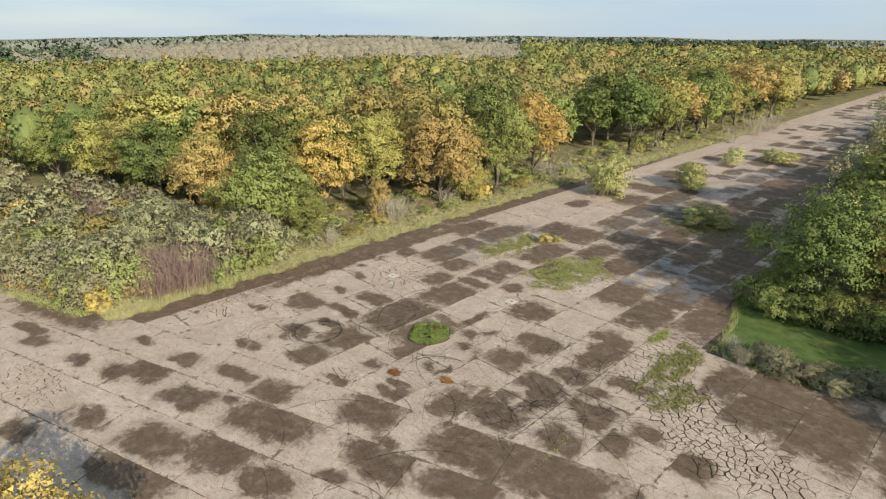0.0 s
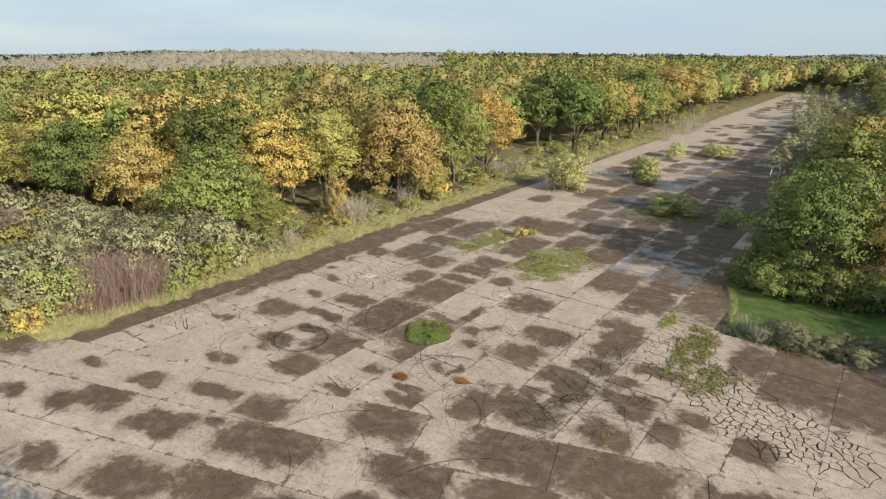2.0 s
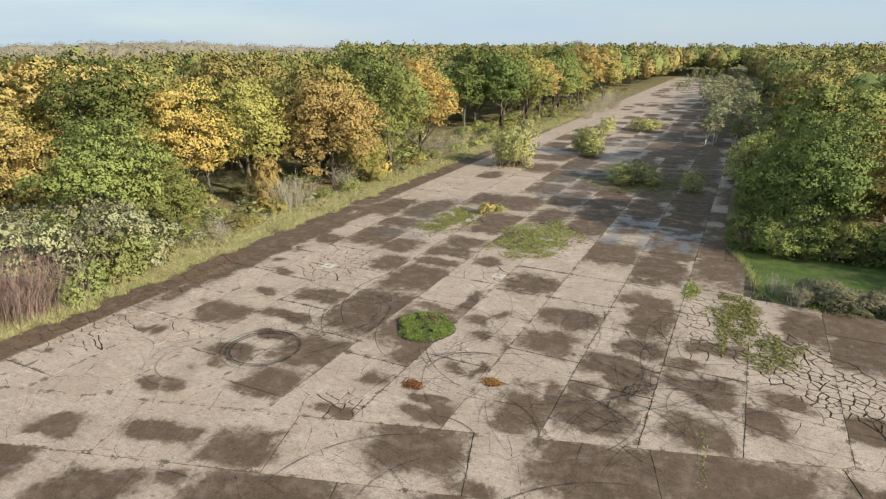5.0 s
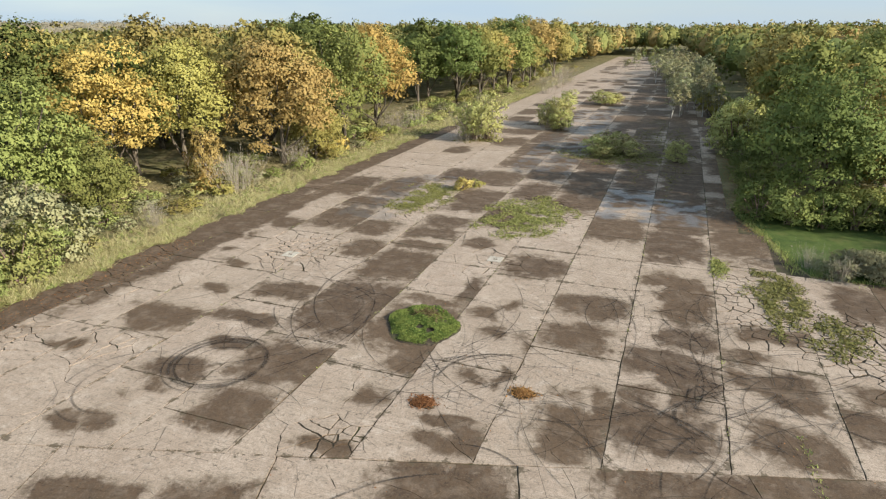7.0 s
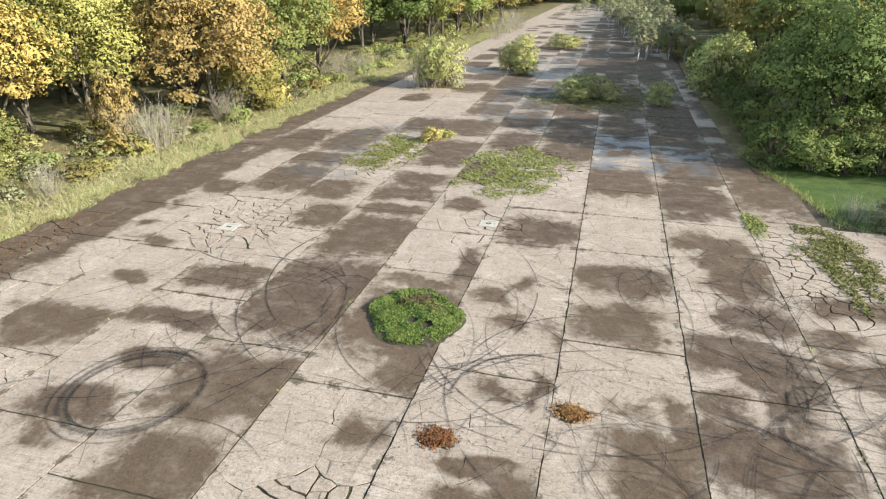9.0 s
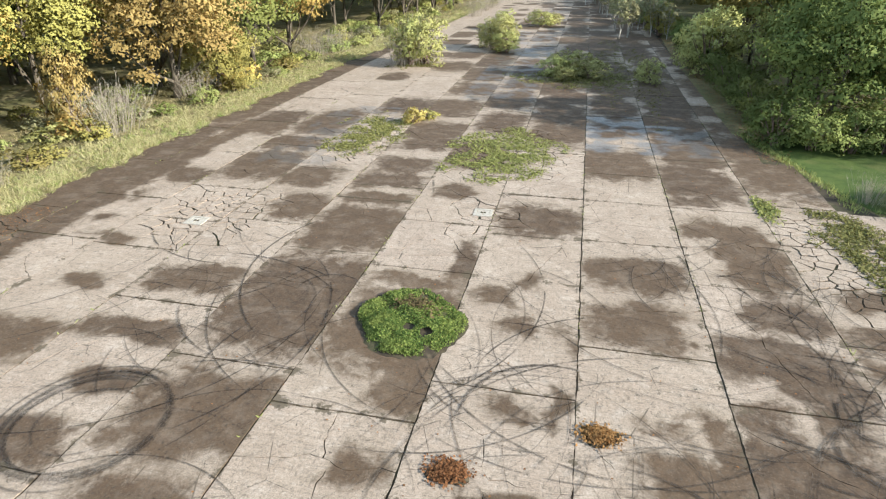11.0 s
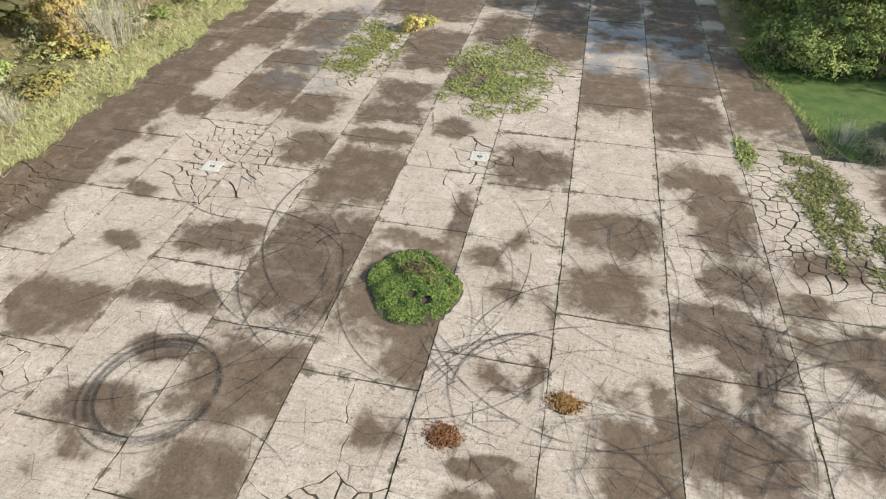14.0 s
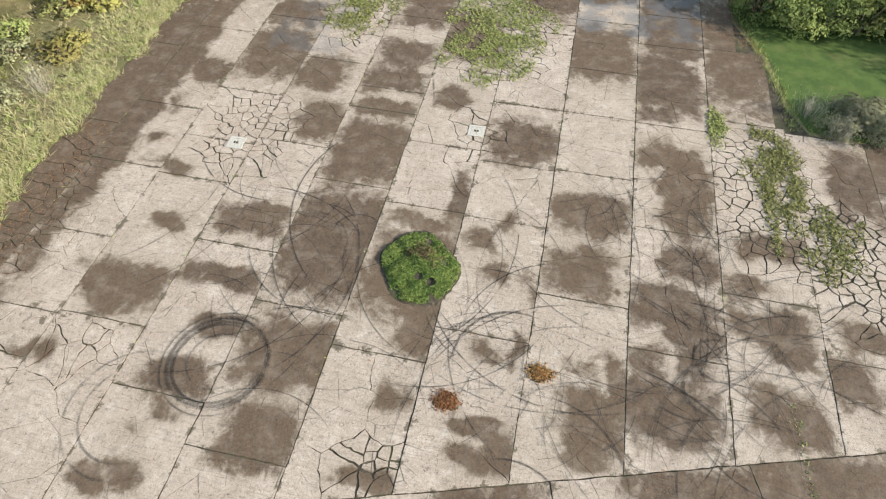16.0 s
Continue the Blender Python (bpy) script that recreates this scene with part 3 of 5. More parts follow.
# the same on the crossing taxiway, in its own frame
SILT_CROSS = {
    0: [(-0.9, -1.7, 2.4, 1.6), (7.9, -2.1, 3.4, 2.2), (13.6, -1.9, 3.4, 2.3), (-9.1, -3.0, 1.6, 1.5), (-14.4, -2.5, 1.5, 0.9), (-12.7, -2.6, 0.8, 0.6), (-19.4, -2.9, 1.5, 0.8), (2.3, -4.0, 1.0, 0.5), (-38.5, -2.0, 7, 1.8), (20.5, -2.2, 2.6, 1.2), (-25.5, -2.2, 1.2, 0.6)],
    1: [(-6.9, -6.1, 3.5, 1.8), (2.4, -5.9, 2.6, 1.5), (8.6, -5.7, 2.6, 1.4), (-14.6, -6.8, 1.9, 1.3), (-20.7, -5.6, 2.2, 1.6), (-22.8, -7.0, 1.4, 1.1), (-27.3, -7.2, 1.4, 0.8), (-33.9, -6.8, 1.6, 0.9), (-37.0, -5.6, 2.4, 0.7), (-11.6, -5.3, 0.7, 0.5), (1.1, -8.7, 1.1, 0.5)],
    2: [(-12.2, -11.6, 2.8, 1.6), (-7.0, -10.4, 2.3, 1.5), (-2.5, -11.0, 2.0, 1.2), (-19, -12.2, 2, 1), (4, -12, 2, 1)],
    3: [(-10.8, -14.4, 3.4, 1.5), (-4, -16.5, 2, 1.0), (-22, -15.5, 2, 1)],
    4: [(-10, -20.5, 3, 1), (-20, -20, 2, 1)],
}
# broken areas: x, y, half width, half length, size of the pieces
CRAZED = [(-19.0, 11.6, 3.2, 3.6, 0.75), (-16.0, 27.5, 3.0, 7.0, 0.9), (-5.3, 26.0, 4.6, 7.0, 0.85), (11.9, 12.5, 3.2, 5.5, 0.8), (15.8, 9.0, 3.2, 3.6, 0.62), (20.5, 5.6, 5.2, 3.0, 0.6),
          (-20.5, -4.4, 2.0, 1.3, 1.05), (-27.0, -7.5, 2.6, 4.0, 0.9), (-27.6, 3.5, 1.4, 6.0, 0.8), (-5.6, -7.1, 1.1, 0.8, 0.42), (-4.9, 14.0, 1.3, 2.0, 0.8), (-22.8, -25.2, 3.8, 2.4, 0.65)]


def craze(x, y):
    """Spacing of the cracks at a place."""
    size = 3.6
    for cx, cy, a, b, s in CRAZED:
        k = math.hypot((x - cx) / a, (y - cy) / b)
        if k < 1.25:
            size = min(size, s if k < 0.85 else s + (k - 0.85) * 5)
    return size


def silt_at(silt_and_shade, x, y):
    best = -2.0
    bend = noise.noise_vector((x * 0.55, y * 0.55, 6.0))
    x, y = x + bend.x * 0.55, y + bend.y * 0.55
    for cx, cy, a, b in silt_and_shade:
        k = (abs((x - cx) / a) ** 4 + abs((y - cy) / b) ** 4) ** 0.25
        best = max(best, (1.06 - k) * min(max(a, b), 1.3))
    return best


def clip(poly, px, py, nx, ny):
    """The part of a polygon where (p - (px, py)) . n <= 0."""
    out = []
    for i, (ax, ay) in enumerate(poly):
        bx, by = poly[(i + 1) % len(poly)]
        da, db = (ax - px) * nx + (ay - py) * ny, (bx - px) * nx + (by - py) * ny
        if da <= 0:
            out.append((ax, ay))
        if da * db < 0:
            k = da / (da - db)
            out.append((ax + (bx - ax) * k, ay + (by - ay) * k))
    return out


def inside(poly, x, y):
    return all((bx - ax) * (y - ay) - (by - ay) * (x - ax) > 0.12 * math.hypot(bx - ax, by - ay) for (ax, ay), (bx, by) in zip(poly, poly[1:] + poly[:1]))


def border(corners, x, y):
    return min(abs((bx - ax) * (y - ay) - (by - ay) * (x - ax)) / math.hypot(bx - ax, by - ay) for (ax, ay), (bx, by) in zip(corners, corners[1:] + corners[:1]))


from mathutils.geometry import delaunay_2d_cdt


def slab_mesh(rng, corners, silt_and_shade, frame_of, wet):
    """One concrete bay, broken along its cracks, from its four corners (anticlockwise)."""
    xs, ys = [c[0] for c in corners], [c[1] for c in corners]
    sites = []
    shattered = any(craze(min(xs) + (max(xs) - min(xs)) * i / 4, min(ys) + (max(ys) - min(ys)) * j / 6) < 2 for i in range(5) for j in range(7))
    for _ in range(700):
        x, y = rng.uniform(min(xs), max(xs)), rng.uniform(min(ys), max(ys))
        s = craze(x, y)
        if not inside(corners, x, y):
            continue
        if s > 3 and (rng.random() < 0.7 if shattered else len(sites) >= 3 or rng.random() < 0.994):
            continue
        if all(math.hypot(x - a, y - b) > s * rng.uniform(0.38, 0.88) for a, b in sites):
            sites.append((x, y))
        if len(sites) > 120:
            break
    if not sites:
        sites = [(sum(xs) / 4, sum(ys) / 4)]
    verts, faces, silt, wets, rims = [], [], [], [], []
    tilt = (rng.gauss(0, 0.0012), rng.gauss(0, 0.0012), rng.gauss(0, 0.006))
    for i, (sx, sy) in enumerate(sites):
        poly = list(corners)
        broken = craze(sx, sy) < 1.2
        gap = rng.uniform(0.018, 0.05) * (1.3 if sx > 13.5 else 1.0) if broken else rng.uniform(0.004, 0.014)
        for j, (ox, oy) in enumerate(sites):
            d = math.hypot(ox - sx, oy - sy)
            if i == j or d > 12:
                continue
            nx, ny = (ox - sx) / d, (oy - sy) / d
            poly = clip(poly, sx + nx * (d / 2 - gap), sy + ny * (d / 2 - gap), nx, ny)
            if len(poly) < 3:
                break
        if len(poly) < 3:
            continue
        step = 0.24
        ring = []
        for (ax, ay), (bx, by) in zip(poly, poly[1:] + poly[:1]):
            length = math.hypot(bx - ax, by - ay)
            if length < 0.02:
                continue
            for k in range(max(1, round(length / step))):
                q = k / max(1, round(length / step))
                ring.append((ax + (bx - ax) * q, ay + (by - ay) * q))
        if len(ring) < 3:
            continue
        inner = []
        if len(sites) < 25:
            nx, ny = int((max(xs) - min(xs)) / 0.48), int((max(ys) - min(ys)) / 0.48)
            for a in range(1, nx):
                for b in range(1, ny):
                    p = (min(xs) + a * 0.48, min(ys) + b * 0.48)
                    if inside(poly, *p):
                        inner.append(p)
        pts, tris = [], []
        n = len(ring)
        if inner:
            res = delaunay_2d_cdt([Vector(p) for p in ring + inner], [(k, (k + 1) % n) for k in range(n)], [], 1, 1e-4)
            pts, tris = [(p.x, p.y) for p in res[0]], [tuple(t) for t in res[2]]
            if len(pts) < n:
                continue
        else:
            pts, tris = ring, [tuple(range(n))]
        o = len(verts)
        lift = rng.gauss(0, 0.009) if broken else 0.0
        for x, y in pts:
            w = 0.03 + min(1.0, border(corners, x, y) / 0.6) * 0.2
            nv = noise.noise_vector((x * 0.9, y * 0.9, 3.0)) + noise.noise_vector((x * 2.7, y * 2.7, 8.0)) * 0.5 + noise.noise_vector((x * 7, y * 7, 5.0)) * 0.2
            wx, wy = x + nv.x * w + rng.gauss(0, 0.009), y + nv.y * w + rng.gauss(0, 0.009)
            verts.append((wx, wy, tilt[2] + tilt[0] * (x - xs[0]) + tilt[1] * (y - ys[0]) + lift))
            fx, fy = frame_of(x, y)
            silt.append(silt_at(silt_and_shade, fx, fy))
            wets.append(wet(x, y))
            rims.append(min(1.0, border(corners, x, y)))
        for t in tris:
            faces.append(tuple(o + k for k in t))
        m = len(verts)
        for k in range(n):
            x, y, z = verts[o + k]
            verts.append((x, y, -0.06))
            silt.append(0.5)
            wets.append(0.0)
            rims.append(0.0)
        for k in range(n):
            k2 = (k + 1) % n
            faces.append((o + k2, o + k, m + k, m + k2))
    me = mesh_from("slab", verts, faces, CONCRETE)
    me.attributes.new("silt", "FLOAT", "POINT").data.foreach_set("value", silt)
    me.attributes.new("wet", "FLOAT", "POINT").data.foreach_set("value", wets)
    me.attributes.new("rim", "FLOAT", "POINT").data.foreach_set("value", rims)
    return me


def wet_at(x, y):
    """Bays that keep a shallow film of water."""
    if 0 < x < 4.57 and 27 < y < 38 or 4.57 < x < 9.14 and 27 < y < 35:
        return 1.0
    return (0.7 if -12 < x < -5 and 42 < y < 100 else 0.0) + (0.7 if -21.5 < x < -16 and 20 < y < 37 else 0.0)


JOINTS = {-7: (-15, -7, 1.6, 10.2, 18.8, 27.4), -6: (-12.1, -3.2, 1.7, 7.1, 12.6, 21.5, 30.2), -5: (-12, -3.0, 6.8, 10.2, 15.0, 24, 33), -4: (-6.0, 2.6, 10.85, 19.5, 28),
          -3: (-7.9, -0.4, 8.3, 15.0, 17.2, 26), -2: (-7.8, -2.0, 7.4, 12.6, 20.3, 29), -1: (0, 7.3, 11.8, 17.4, 26), 0: (3.0, 12.0, 17.4, 22.2, 28.4), 1: (0.85, 8.5, 17.3, 26.1, 30.1),
          2: (5.0, 13.4, 18.6, 26.5, 34), 3: (2.2, 9.5, 18.2), 4: (6, 14, 20), 5: (7, 15, 21.2), 6: (9, 17, 22.6)}
NORTH_END = {3: 18.2, 4: 18.3, 5: 20.4, 6: 22.5}


def lane_edges(lane):
    x0, x1 = lane * BAY, (lane + 1) * BAY
    if lane == -7:
        x0 = -30.2
    return x0, x1


runway = new("runway")
tagged(runway, "old runway of stained and cracked concrete bays", "runway", kind="structure")
taxiway = new("taxiway")
tagged(taxiway, "crossing concrete taxiway with silt-stained bays", "taxiway", kind="structure")
rs = random.Random(21)
J = 0.022
same = lambda x, y: (x, y)
far_quads = []
for lane in range(-7, 7):
    x0, x1 = lane_edges(lane)
    ys = list(JOINTS[lane])
    stop = NORTH_END.get(lane, 330)
    while ys[-1] < stop:
        ys.append(ys[-1] + rs.uniform(8.2, 9.2))
    ys = [CROSS - 20] + [y for y in ys if y > CROSS + SLOPE * x1 + 0.8]
    silt_and_shade = list(SILT.get(lane, ()))
    # extra silt on the farther bays, also painting in shade from the east trees
    for a, b in zip(ys, ys[1:]):
        if a > 30 and lane > -6:
            for _ in range(rs.choice((0, 1, 1, 2) if lane < -1 else (2, 3, 3))):
                silt_and_shade.append((rs.uniform(x0 + 1.2, x1 - 1.2), rs.choice((a + 1.6, b - 1.8)), rs.uniform(1.4, 2.6), rs.uniform(1.2, 3.4)))
        # broad dark patch per bay: damp silt plus oak shade put into the colour
        if 27 < b and a < 62 and lane in (-3, -2, -1, 0, 1):
            silt_and_shade.append(((x0 + x1) / 2 + rs.uniform(-0.5, 0.5), (a + b) / 2 + rs.uniform(-1, 1), rs.uniform(1.9, 2.6), rs.uniform(2.6, 4.2)))
        # more on the eastern lanes, darkening them as the tree shade would
        if a > 60 and lane > -2:
            silt_and_shade.append((rs.uniform(x0 + 1.0, x1 - 1.0), rs.uniform(a, b), rs.uniform(1.0, 2.2), rs.uniform(1.5, 5)))
    for a, b in zip(ys, ys[1:]):
        b = min(b, stop)
        lo0, lo1 = max(a, CROSS + SLOPE * x0), max(a, CROSS + SLOPE * x1)
        wide = J if lane < 3 else 0.012
        e0, e1 = x0 + wide * rs.uniform(0.7, 1.5), x1 - wide * rs.uniform(0.7, 1.5)
        if lane == 2 and a > 18:
            e1 = 13.2 if a < 26 else (11.4 if a < 34 else 10.9)
        if lane == -7 and a > 60:
            e0 = -29.4 + min(2.0, (a - 60) * 0.04)
        g = J + 0.008
        corners = [(e0, lo0 + g), (e1, lo1 + g), (e1, b - g), (e0, b - g)]
        if a < 78:
            part("slab", slab_mesh(rs, corners, silt_and_shade, same, wet_at), runway)
        else:
            far_quads.append((corners, silt_and_shade))
for row in range(6):
    u = -52.0 + (row % 2) * 4.1
    while u < 44:
        u1 = u + rs.uniform(8.3, 9.3)
        v1, v0 = -row * BAY - 1.4 * J, -(row + 1) * BAY + 1.4 * J
        corners = [cross_to_world(u + J, v0), cross_to_world(u1 - J, v0), cross_to_world(u1 - J, v1), cross_to_world(u + J, v1)]
        part("slab", slab_mesh(rs, corners, SILT_CROSS.get(row, ()), world_to_cross, lambda x, y: 0.0), taxiway)
        u = u1

verts, faces, silt, wets = [], [], [], []
for corners, silt_and_shade in far_quads:
    o = len(verts)
    (ax, ay), (bx, by), (cx, cy), (dx, dy) = corners
    for i in range(9):
        for j in range(6):
            q, r = i / 8, j / 5
            x, y = ax + (bx - ax) * r, ay + (dy - ay) * q
            verts.append((x, y, 0.0))
            silt.append(silt_at(silt_and_shade, x, y))
            wets.append(wet_at(x, y))
    for i in range(8):
        for j in range(5):
            k = o + i * 6 + j
            faces.append((k, k + 1, k + 7, k + 6))
me = mesh_from("far_slabs", verts, faces, CONCRETE)
me.attributes.new("silt", "FLOAT", "POINT").data.foreach_set("value", silt)
me.attributes.new("wet", "FLOAT", "POINT").data.foreach_set("value", wets)
me.attributes.new("rim", "FLOAT", "POINT").data.foreach_set("value", [1.0] * len(wets))
tagged(part("far_slabs", me, runway, "far stained concrete bays of the runway"), kind="stuff")


# tyre marks
def rubber_material():
    n = Nodes("tyre_rubber", 0.8)
    n.link((0.03, 0.027, 0.025), n.bsdf.inputs["Base Color"])
    clear = n.tree.nodes.new("ShaderNodeBsdfTransparent")
    mx = n.tree.nodes.new("ShaderNodeMixShader")
    fac = n.math("MULTIPLY", n.span(n.noise(0.6, 3, 0.6), 0.3, 0.55), n.span(n.noise(16, 4, 0.7), 0.25, 0.55))
    fac = n.math("MULTIPLY", fac, n.span(n.attr("edge"), 0.0, 0.8))
    n.link(n.math("MULTIPLY", fac, n.math("ADD", 0.22, n.math("MULTIPLY", n.island, 0.5))), mx.inputs[0])
    n.tree.links.new(clear.outputs[0], mx.inputs[1])
    n.tree.links.new(n.bsdf.outputs[0], mx.inputs[2])
    n.tree.links.new(mx.outputs[0], n.tree.nodes["Material Output"].inputs[0])
    return n.mat


def tyre_marks():
    verts, faces, edge = [], [], []
    rng = random.Random(8)

    def arc(cx, cy, r, a0, a1, width, drift=0.0, squash=1.0):
        steps = max(10, int(abs(a1 - a0) * r / 12))
        o = len(verts)
        for i in range(steps + 1):
            a = radians(a0 + (a1 - a0) * i / steps)
            rr = r + drift * i / steps
            taper = min(1.0, 4 * i / steps, 4 * (steps - i) / steps)
            for k, e in ((-1, 0.0), (0, taper), (1, 0.0)):
                q = rr + k * width * 0.75
                verts.append((cx + q * math.cos(a), cy + q * math.sin(a) * squash, 0.03))
                edge.append(e)
        for i in range(steps):
            for k in (0, 1):
                b = o + i * 3 + k
                faces.append((b, b + 1, b + 4, b + 3))

    # the two drift rings
    for r, w in ((2.15, 0.16), (2.35, 0.2), (1.95, 0.12), (2.6, 0.1), (1.5, 0.1)):
        arc(-14.0, -4.0, r, rng.uniform(0, 40), rng.uniform(290, 390), w, rng.uniform(-0.2, 0.3))
    arc(-14.0, -4.0, 2.2, -130, 110, 0.2, 0.1)
    arc(-14.0, -4.0, 2.4, -100, 140, 0.16, -0.1)
    for r in (2.2, 2.9):
        arc(-16.6, -7.0, r, 60, 330, 0.12, 0.2)
    arc(-14.8, 11.2, 2.6, 60, 300, 0.1)
    arc(8.7, 1.0, 1.1, 60, 300, 0.14)
    arc(8.4, -0.6, 1.3, 80, 290, 0.13)
    arc(9.6, 4.2, 2.6, -80, 40, 0.16)
    arc(9.6, 3.8, 3.0, -70, 60, 0.12)
    arc(-12.2, 4.0, 1.5, -60, 150, 0.12)
    arc(-12.6, 3.4, 2.4, -40, 120, 0.12)
    arc(-10.0, 4.8, 1.3, 0, 200, 0.1)
    arc(-1.0, -2.8, 4.0, 80, 190, 0.12)
    arc(-0.6, -1.2, 2.8, 60, 200, 0.14)
    for _ in range(230):
        a = rng.uniform(0, 360)
        r = rng.uniform(2.5, 9.0)
        px, py = rng.choice(((2.5, -2.5), (8.0, -0.5), (8.0, 8.0), (-11.5, 0.5), (-15.0, 4.0), (-2.5, 0.0), (11.5, 2.0), (4.0, 9.0)))
        px, py = px + rng.gauss(0, 1.6), py + rng.gauss(0, 2.2)
        half = rng.uniform(18, 60)
        arc(px - r * math.cos(radians(a)), py - r * math.sin(radians(a)), r, a - half, a + half, rng.uniform(0.03, 0.09), rng.uniform(-0.3, 0.5))
    for _ in range(10):
        a = rng.uniform(20, 160)
        r = rng.uniform(4, 9)
        px, py = rng.uniform(-18, 8), CROSS - rng.uniform(2, 9)
        arc(px - r * math.cos(radians(a)), py - r * math.sin(radians(a)), r, a - 40, a + 40, 0.1)
    me = mesh_from("tyre_marks", verts, faces, rubber_material())
    me.attributes.new("edge", "FLOAT", "POINT").data.foreach_set("value", edge)
    tagged(new("tyre_marks", me), "black curved tyre skid marks across the concrete", "tyre marks", kind="stuff")


tyre_marks()

# ---- verges, scrub and weeds ----
def blades(rng, xy, height, width=0.1, lean=0.35, z=-0.06):
    """Upright grass blades at the places xy: corners (n, 4, 3)."""
    n = len(xy)
    a = rng.uniform(0, 2 * np.pi, n)
    h = height * rng.uniform(0.5, 1.3, n)
    u = np.stack([np.cos(a), np.sin(a), np.zeros(n)], 1) * (width * rng.uniform(0.6, 1.4, n))[:, None]
    base = np.concatenate([xy, np.full((n, 1), z)], 1)
    tip = base + np.stack([rng.normal(0, lean, n) * h, rng.normal(0, lean, n) * h, h], 1)
    return np.stack([base - u, base + u, tip + u * 0.35, tip - u * 0.35], 1)


def stuff(name, corners, leaf, label, category):
    return tagged(new(name, quads_mesh(name, corners, leaf)), label, category, kind="stuff")


def patch_points(rng, n, cx, cy, a, b, rough=0.7):
    """Random places in an uneven oval."""
    out = []
    while len(out) < n:
        x, y = rng.uniform(-1.3, 1.3, 2)
        k = math.hypot(x, y) + rough * noise.noise((cx + x * 2.3, cy + y * 2.3, 0.5))
        if k < 1 and rng.random() > k * 0.75:
            out.append((cx + a * x, cy + b * y))
    return np.array(out)


def bush_kind(seed, radius, height, leaves, size, lobes=12, stems=10, leaf=None, bark=None):
    rng = np.random.default_rng(seed)
    lb = crown_lobes(rng, height - radius * 0.1, radius, -0.5, lobes)
    lb[:, 2] = np.maximum(lb[:, 2], 0.3)
    lb[:, 3] *= 1.1
    out = []
    for k in range(stems):
        t = lb[k % len(lb)]
        out.append(tube([(rng.normal(0, 0.15), rng.normal(0, 0.15), -0.1), (t[0] * 0.5, t[1] * 0.5, t[2] * 0.55), t[:3]], [0.05, 0.035, 0.012], 4))
    v, f = join(out)
    return mesh_from("stem", v, f, bark or TWIG, True), leaf_mass("foliage", crown_leaves(rng, lb, leaves, size, 0.15, dome=0.8), leaf or SCRUB)


def twig_kind(seed, radius, height, stems, bark, upright=0.7):
    """A leafless bush: a sheaf of thin forking stems."""
    rng = np.random.default_rng(seed)
    q = []
    for _ in range(stems):
        b = np.array([rng.normal(0, radius * 0.45), rng.normal(0, radius * 0.45), -0.1])
        h = height * rng.uniform(0.55, 1.05)
        out = b * np.array((1, 1, 0)) / (radius + 1e-6)
        m = b + np.array([out[0] * (1 - upright) * radius, out[1] * (1 - upright) * radius, h * 0.55]) + rng.normal(0, 0.12, 3)
        t = m + np.array([out[0] * radius * 0.6, out[1] * radius * 0.6, h * 0.5]) + rng.normal(0, 0.25, 3)
        w = np.array([rng.normal(), rng.normal(), 0])
        w *= 0.015 / (np.linalg.norm(w) + 1e-6)
        q.append([b - w, b + w, m + w * 0.7, m - w * 0.7])
        q.append([m - w * 0.7, m + w * 0.7, t + w * 0.3, t - w * 0.3])
        for _ in range(5):
            k = rng.uniform(0.2, 1)
            s = m * (1 - k) + t * k
            e = s + rng.normal(0, 0.28, 3) + np.array((0, 0, 0.35))
            q.append([s - w * 0.5, s + w * 0.5, e + w * 0.25, e - w * 0.25])
    return quads_mesh("stems", np.array(q), bark)


WILLOW = [bush_kind(51 + i, 1.9, 3.3, 4200, 0.106, 26, leaf=SAGE) for i in range(3)]
FAR_WILLOW = [bush_kind(57 + i, 1.9, 3.3, 1900, 0.165, 20, leaf=SAGE) for i in range(2)]
LOW = [bush_kind(61 + i, 1.3, 1.7, 850, 0.15, 18, leaf=SCRUB) for i in range(3)]
PURPLE = [twig_kind(71 + i, 1.3, 2.9, 170, TWIG) for i in range(2)]
GREYS = [twig_kind(81 + i, 1.3, 3.4, 110, GREYTWIG, 0.55) for i in range(2)]


def bush(kind, leaf, x, y, label, scale=1.0, squash=1.0, category="bush", group="scrub of the verge", name="bush"):
    rng = random.Random(int(x * 131 + y * 71))
    ob = thing(name, (x, y, hill(x, y)), label, category, group, rng.uniform(0, 6.28), scale)
    ob.scale.z *= squash
    part("stem", kind[0], ob)
    top = part("foliage", kind[1], ob)
    top.material_slots[0].link = "OBJECT"
    top.material_slots[0].material = leaf
    return ob


def bare_bush(kind, x, y, label, scale=1.0):
    ob = new("bare_bush", kind)
    ob.matrix_world = Matrix.LocRotScale((x, y, hill(x, y)), Euler((0, 0, x * 7 + y)), Vector((scale,) * 3))
    return tagged(ob, label, "bush", "leafless bushes")


